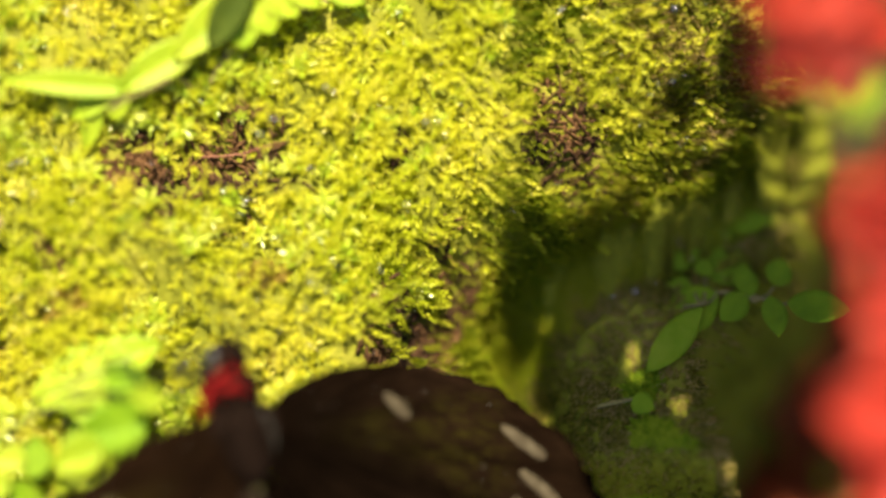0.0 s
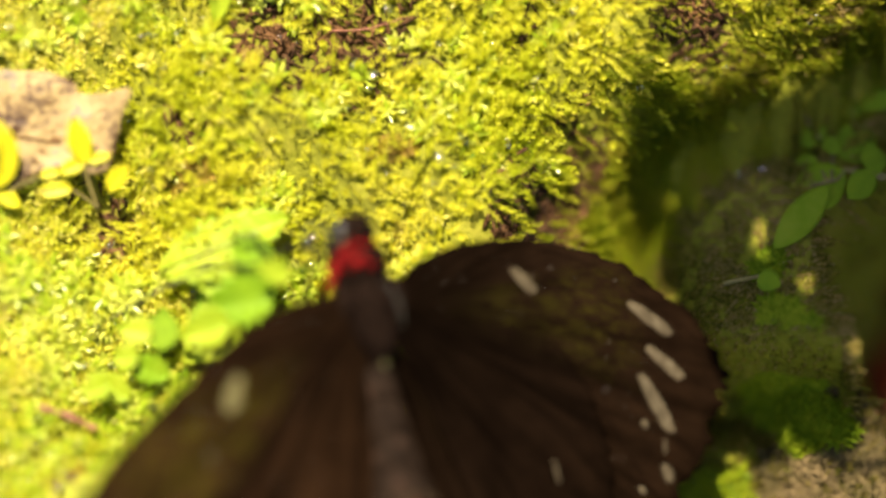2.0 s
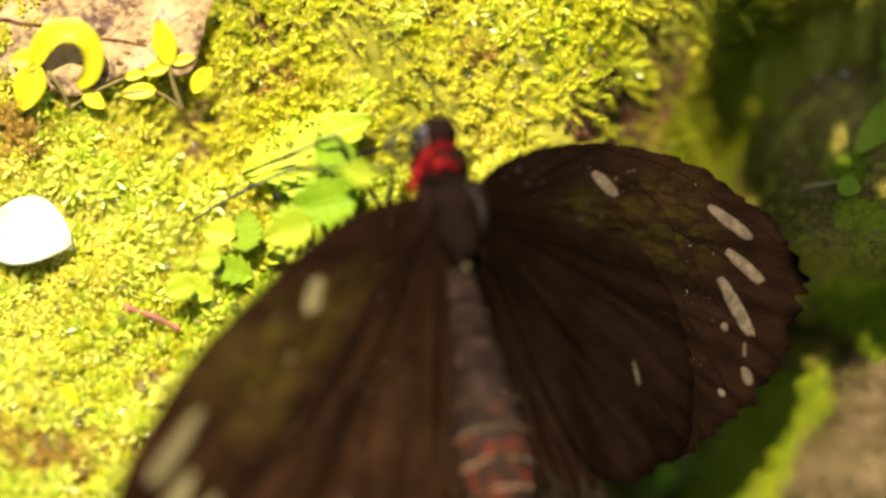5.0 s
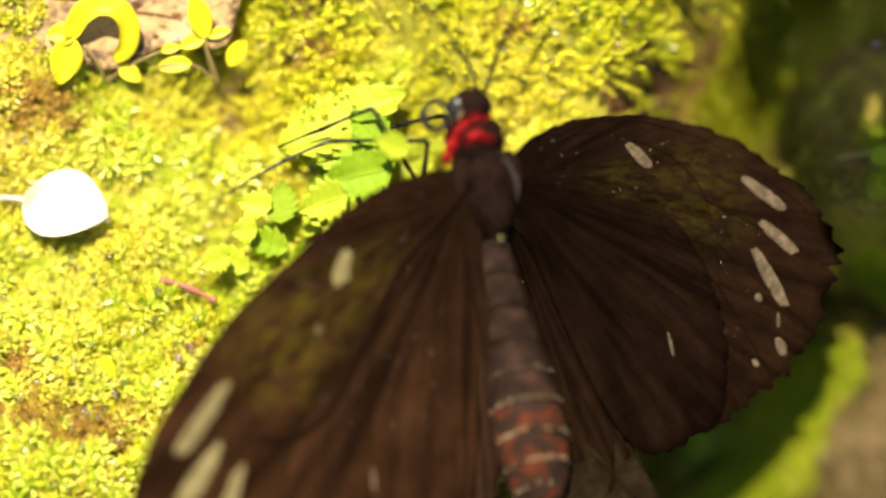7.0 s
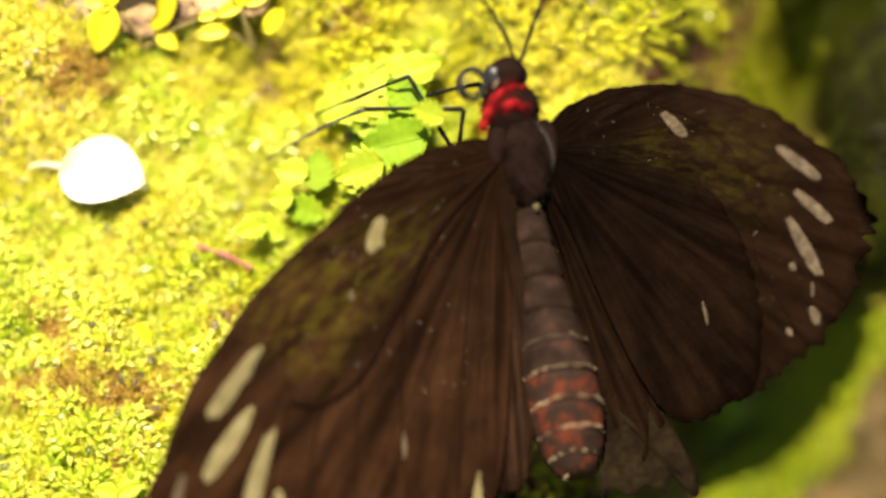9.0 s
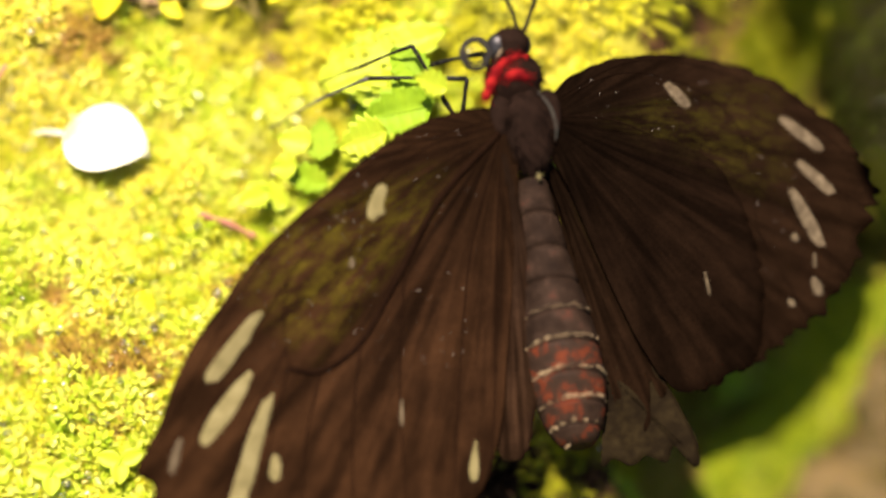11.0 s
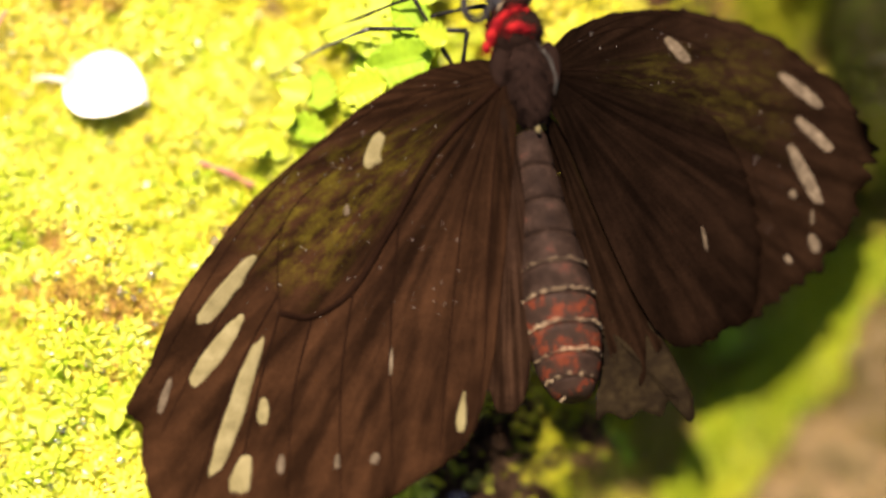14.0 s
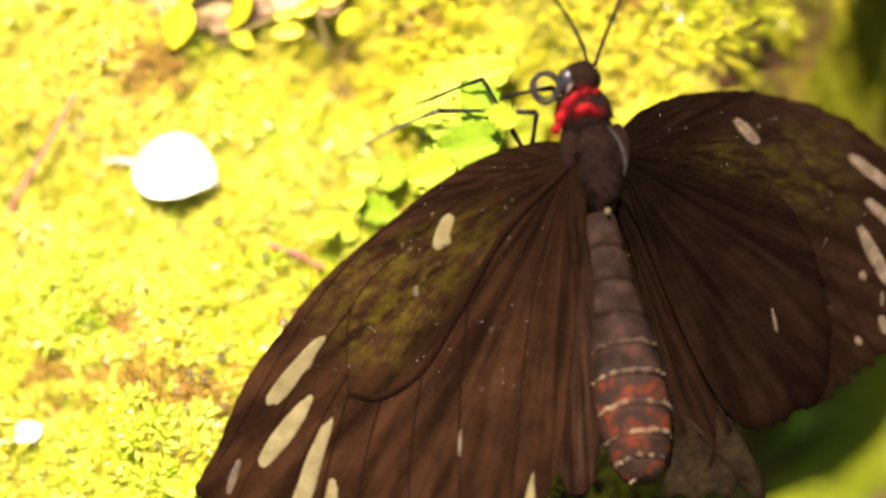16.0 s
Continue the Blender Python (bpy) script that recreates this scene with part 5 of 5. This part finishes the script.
            if 0.1 < u < 0.85 and wing.polar(x, y)[0] < 0.75:
                pts.append((x * MM, y * MM, (wing.z(x, y) + 0.12) * MM))
        pts = np.array(pts)
        flake = [(-1, -0.6, 0), (1, -0.6, 0), (1, 0.6, 0.1), (-1, 0.6, 0.1), (0, 0, 0.5)]
        ob = scatter("scale_dust", flake, [(0, 1, 4), (1, 2, 4), (2, 3, 4), (3, 0, 4)], pts, np.tile([0, 0, 1.0], (n, 1)), 0.00005 + 0.00011 * r2.random(n) ** 3, r2.uniform(0, 6.28, n), DUST)
        ob.parent = sheet
        tagged(ob, "pale loose scales dusted on the wing", kind="stuff")

    # abdomen: overlapping rings
    cuts = [-9.0, -16.5, -24.0, -31.5, -38.5, -45.0, -51.5, -57.2, -61.6, -64.6]
    ys = [-9, -16, -24, -32, -40, -46, -52, -57.5, -61, -63.8, -65.2]
    rs = [3.1, 3.5, 4.3, 5.5, 6.7, 7.2, 7.1, 6.2, 5.1, 3.5, 1.2]
    for i in range(len(cuts) - 1):
        a, b = cuts[i], cuts[i + 1]
        verts, faces, rows, sides = [], [], 8, 28
        for j in range(rows + 1):
            t = j / rows
            y = a + (b - a) * t
            r = np.interp(-y, [-v for v in ys], rs) + 0.08 * math.sin(math.pi * min(1, t * 1.1)) + (0.10 if j == rows - 1 else 0) - (0.28 if j in (0, rows) else 0)
            cx = np.interp(-y, [9, 24, 41, 66], [0.0, 0.7, 1.1, 1.8])
            for k in range(sides):
                w = 2 * math.pi * k / sides
                rr = r * (1 + 0.03 * noise.noise(Vector((math.cos(w) * 3, y * 0.7, math.sin(w) * 3))))
                verts.append(((cx + rr * math.cos(w)) * MM, y * MM, (-1.2 + rr * 0.85 * math.sin(w)) * MM))
        for j in range(rows):
            for k in range(sides):
                k2 = (k + 1) % sides
                faces.append((j * sides + k, j * sides + k2, (j + 1) * sides + k2, (j + 1) * sides + k))
        faces.append(tuple(range(sides))[::-1])
        faces.append(tuple(rows * sides + k for k in range(sides)))
        seg = mesh_object("abdomen_segment", verts, faces, RUST if i >= 5 else ABDOMEN, fly, label="rust-red abdomen segment" if i >= 5 else "dark brown abdomen segment")
        if i >= 3:
            # pale ragged ring at the rear edge of the segment
            r0 = float(np.interp(-b, [-v for v in ys], rs)) + 0.12
            cx = float(np.interp(-b, [9, 24, 41, 66], [0.0, 0.7, 1.1, 1.8]))
            ring = []
            for k in range(61):
                w = math.radians(8) + math.radians(164) * k / 60
                n = 1.5 * noise.noise(Vector((k * 0.22, b, 1.0))) + 0.6 * noise.noise(Vector((k * 0.9, b, 4.0)))
                ring.append(((cx + r0 * math.cos(w)) * MM, (b + 0.5 + 0.45 * n + 0.5 * math.cos(w)) * MM, (-1.2 + r0 * 0.86 * math.sin(w) + 0.05) * MM))
            rad = [MM * (0.02 + 0.46 * max(0.0, 0.22 + noise.noise(Vector((k * 0.3, b * 3, 7.0)))) * (0.45 if i < 4 else 1.0)) for k in range(61)]
            mesh_object("ring", *tube(ring, rad, 5), RING, seg)

    # thorax with short fur, red collar, head
    mesh_object("thorax", *lump((0.8 * MM, 2.0 * MM, -0.4 * MM), (4.4 * MM, 10.5 * MM, 2.9 * MM), 24, 28, 0.16), FUR, fly)
    mesh_object("neck", *lump((-0.6 * MM, 13.2 * MM, 0.0), (5.3 * MM, 5.4 * MM, 3.3 * MM), 18, 24, 0.12), FUR, fly)
    for c, r in (((5.2, 5.0, 0.4), (2.4, 4.8, 1.3)), ((-4.0, 5.4, 0.4), (2.2, 4.6, 1.2))):
        mesh_object("shoulder_flap", *lump(tuple(v * MM for v in c), tuple(v * MM for v in r), 14, 20, 0.15), FUR, fly)
    collar = [(2.6, 16.2, 2.2), (0.8, 16.2, 2.8), (-0.9, 15.6, 3.1), (-3.0, 14.3, 3.1), (-4.5, 12.3, 2.9), (-5.7, 10.2, 2.4), (-6.7, 8.2, 1.6)]
    line = spline(collar, 28)
    rad = [MM * (0.35 + 0.62 * ease((i - 3) / 14) * (1 - 0.5 * ease((i - 20) / 8)) + 0.16 * math.sin(i * 1.3)) for i in range(28)]
    red = mesh_object("collar", *tube(line * MM, rad, 12), REDFUR, fly, label="furry red collar")
    lobe = [(-2.3, 11.4, 3.2), (-0.3, 12.0, 3.5), (1.9, 11.2, 2.9)]
    mesh_object("collar_lobe", *tube(spline(lobe, 12) * MM, [MM * (0.35 + 0.75 * math.sin(math.pi * (i + 1) / 13)) for i in range(12)], 12), REDFUR, fly, label="furry red collar lobe")
    mesh_object("head", *lump((-0.5 * MM, 19.7 * MM, 1.6 * MM), (3.6 * MM, 3.2 * MM, 3.0 * MM), 18, 24, 0.12), FUR, fly)
    for c, r in (((-2.8, 19.3, 1.7), (2.3, 2.6, 2.4)), ((2.1, 20.0, 0.4), (1.5, 2.0, 2.0))):
        mesh_object("eye", *lump(tuple(v * MM for v in c), tuple(v * MM for v in r), 18, 24, 0.0), EYE_M, fly, label="glossy grey compound eye")
    mesh_object("palp", *tube([(-3.7 * MM, 15.9 * MM, 3.2 * MM), (-3.0 * MM, 16.7 * MM, 3.8 * MM), (-2.2 * MM, 17.6 * MM, 4.0 * MM)], [0.12 * MM, 0.26 * MM, 0.10 * MM], 6), RING, fly, label="pale scaly streak behind the eye")
    # pale margin on the shoulder
    line = spline([(3.3, 8.2, 3.0), (5.1, 4.9, 3.0), (5.9, 0.8, 2.6), (5.4, -2.3, 2.2)], 20)
    mesh_object("shoulder_fringe", *tube(line * MM, [MM * (0.05 + 0.12 * math.sin(math.pi * i / 19)) for i in range(20)], 6), GREYLEG, fly, label="pale grey fringe on the shoulder")
    mesh_object("pale_speck", *lump((1.3 * MM, -10.2 * MM, 3.2 * MM), (0.55 * MM, 0.7 * MM, 0.5 * MM), 8, 10, 0.1), CREAM, fly)

    # short hairs
    def hairs(parent, n, place, length, mat):
        pos, nrm = [], []
        for _ in range(n):
            p, d = place()
            pos.append(p), nrm.append(d)
        spike = [(-0.05, -0.03, 0), (0.05, -0.03, 0), (0, 0.06, 0), (0.12, 0, 1)]
        r3 = np.random.default_rng(n)
        ob = scatter("fur", spike, [(0, 1, 3), (1, 2, 3), (2, 0, 3)], np.array(pos), np.array(nrm), length * r3.uniform(0.5, 1.3, n), r3.uniform(0, 6.28, n), mat)
        ob.parent = parent
        tagged(ob, "short fine fur", kind="stuff")

    def on_ball(c, r, back):
        def place():
            while True:
                d = Vector((rng.gauss(0, 1), rng.gauss(0, 1), rng.gauss(0, 1))).normalized()
                if d.z > -0.2:
                    break
            p = (c[0] * MM + d.x * r[0] * MM, c[1] * MM + d.y * r[1] * MM, c[2] * MM + d.z * r[2] * MM)
            return p, (d.x, d.y - back, d.z)
        return place

    def on_collar():
        c = rng.choice(collar[1:] + lobe)
        o = Vector((rng.gauss(0, 1), rng.gauss(0, 1), abs(rng.gauss(0, 1)))).normalized()
        return tuple((Vector(c) + o * 0.7 + Vector((rng.uniform(-0.8, 0.8), rng.uniform(-0.8, 0.8), 0))) * MM), (o.x, o.y - 0.4, o.z)

    hairs(bpy.data.objects["thorax"], 900, on_ball((0.8, 2.0, -0.4), (4.6, 10.0, 3.5), 0.9), 0.0016, FUR)
    hairs(bpy.data.objects["neck"], 500, on_ball((-0.6, 13.2, 0), (5.3, 5.4, 3.3), 0.6), 0.0013, FUR)
    hairs(bpy.data.objects["head"], 260, on_ball((-0.5, 19.7, 1.6), (3.6, 3.2, 3.0), -0.2), 0.0009, FUR)
    hairs(red, 800, on_collar, 0.0009, REDFUR)

    # antennae rise towards the viewer
    for pts in ([(1.0, 21.6, 3.0), (0.5, 25.1, 4.4), (-1.6, 29.9, 6.3), (-5.2, 35.4, 8.8), (-10.0, 40.5, 10.3)], [(2.4, 21.4, 3.0), (4.4, 25.5, 4.4), (7.2, 30.6, 6.3), (10.6, 35.4, 8.8), (13.6, 40.1, 10.3)]):
        line = spline(pts, 30) * MM
        rad = [MM * (0.40 - 0.10 * i / 24 if i < 24 else 0.30 + 0.05 * (i - 24)) for i in range(30)]
        mesh_object("antenna", *tube(line, rad, 8), CHITIN, fly, label="thin black clubbed antenna")
    # coiled tongue
    coil = []
    for i in range(90):
        a = -0.3 + i / 89 * 4 * math.pi
        r = 2.9 - 1.0 * i / 89
        coil.append(((-7.4 + r * math.cos(a)) * MM, (17.4 + r * 1.3 * math.sin(a)) * MM, (2.6 + 1.2 * i / 89) * MM))
    mesh_object("coiled_tongue", *tube(coil, [0.52 * MM - 0.0025 * MM * i for i in range(90)], 7), CHITIN, fly, label="black coiled tongue")
    # legs, each of three joints
    for legpts, mat in (([(-12.5, 8.5, -4.5), (-13.7, 10.7, -3.0), (-19.0, 22.4, 0.0), (-29.1, 22.4, -6.0), (-37.4, 21.9, -10.0)], CHITIN),
                        ([(-11.0, 8.5, -4.5), (-9.4, 14.6, -1.0), (-27.9, 18.0, -3.0), (-36.8, 17.6, -8.0), (-47.9, 14.7, -13.0)], GREYLEG),
                        ([(-4.5, 15.0, -3.0), (-5.5, 20.3, -2.0), (-14.6, 20.9, -5.0), (-19.5, 21.0, -9.0), (-24.0, 19.0, -12.0)], CHITIN)):
        leg = None
        for j, (nm, r0, r1) in enumerate((("leg", 0.5, 0.46), ("thigh", 0.46, 0.38), ("shin", 0.38, 0.32), ("foot", 0.32, 0.18))):
            a, b = np.array(legpts[j]), np.array(legpts[j + 1])
            pts = [(a + (b - a) * s + np.array((0, 0, 0.3 * math.sin(math.pi * s)))) * MM for s in np.linspace(0, 1, 10)]
            rad = [MM * (r0 + (r1 - r0) * s + 0.08 * math.cos(s * 6.28)) for s in np.linspace(0, 1, 10)]
            ob = mesh_object(nm, *tube(pts, rad, 7), mat if j > 1 else CHITIN, leg or fly)
            leg = leg or ob


build_butterfly()


# ---- the bank, shifted along the camera's lines of sight to fit its focus ----
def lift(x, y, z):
    """Height by which a point is drawn towards the eye, to fit the focus."""
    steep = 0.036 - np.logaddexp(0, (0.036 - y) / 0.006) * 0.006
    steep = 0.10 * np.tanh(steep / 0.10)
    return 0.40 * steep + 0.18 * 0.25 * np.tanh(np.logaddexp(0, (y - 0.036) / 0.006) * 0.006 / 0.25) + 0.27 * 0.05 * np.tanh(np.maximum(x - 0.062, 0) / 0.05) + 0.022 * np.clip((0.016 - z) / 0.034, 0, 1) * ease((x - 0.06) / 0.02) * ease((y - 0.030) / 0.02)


# slides points towards EYE, so the camera's picture of them barely changes
def toward_eye(p):
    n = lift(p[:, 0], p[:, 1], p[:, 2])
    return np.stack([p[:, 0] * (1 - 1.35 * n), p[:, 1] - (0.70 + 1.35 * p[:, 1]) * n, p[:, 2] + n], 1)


def shift_to_eye(root):
    """Carry a thing and its parts from the level plan towards the camera's eye."""
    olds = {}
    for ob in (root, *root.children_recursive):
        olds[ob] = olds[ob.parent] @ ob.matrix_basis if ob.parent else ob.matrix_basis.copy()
    root.location = toward_eye(np.array([root.location[:]]))[0]
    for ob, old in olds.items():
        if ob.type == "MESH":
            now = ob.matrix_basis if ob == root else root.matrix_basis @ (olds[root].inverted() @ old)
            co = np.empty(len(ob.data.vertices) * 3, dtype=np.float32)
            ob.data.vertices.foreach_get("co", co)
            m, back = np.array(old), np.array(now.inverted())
            w = toward_eye(co.reshape(-1, 3).astype(float) @ m[:3, :3].T + m[:3, 3])
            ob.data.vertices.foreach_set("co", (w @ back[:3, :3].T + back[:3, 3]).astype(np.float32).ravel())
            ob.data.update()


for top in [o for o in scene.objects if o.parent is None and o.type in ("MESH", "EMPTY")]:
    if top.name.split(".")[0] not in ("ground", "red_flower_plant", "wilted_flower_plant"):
        shift_to_eye(top)


def motions():
    """The left wing opens: from raised and drawn in, it sinks and swings forward as the butterfly settles."""
    wing = bpy.data.objects["left_forewing"]
    lean = math.radians(27.0)
    along, face = Vector((0, math.cos(lean), math.sin(lean))), Vector((0, -math.sin(lean), math.cos(lean)))
    root = Matrix.Translation((-0.0045, 0.0020, 0.0020))
    rows = []
    for t, raised, swung, drawn in ((0.0, 14.0, 2.0, 1.5), (4.0, 14.0, 2.0, 1.5), (6.5, 8.0, 1.8, 0.4), (8.0, 6.0, 1.6, 0.2), (9.5, 4.5, 1.0, 0.1), (12.0, 1.5, 0.3, 0.0), (13.0, 0.0, 0.0, 0.0), (14.0, -1.5, -0.7, 0.0), (16.0, -2.0, -0.9, 0.0)):
        turn = Matrix.Rotation(math.radians(swung), 4, face) @ Matrix.Rotation(math.radians(raised), 4, along)
        rows.append((t, Matrix.Translation((drawn * MM, 0, 0)) @ root @ turn @ root.inverted()))
    walk(wing, rows)


motions()
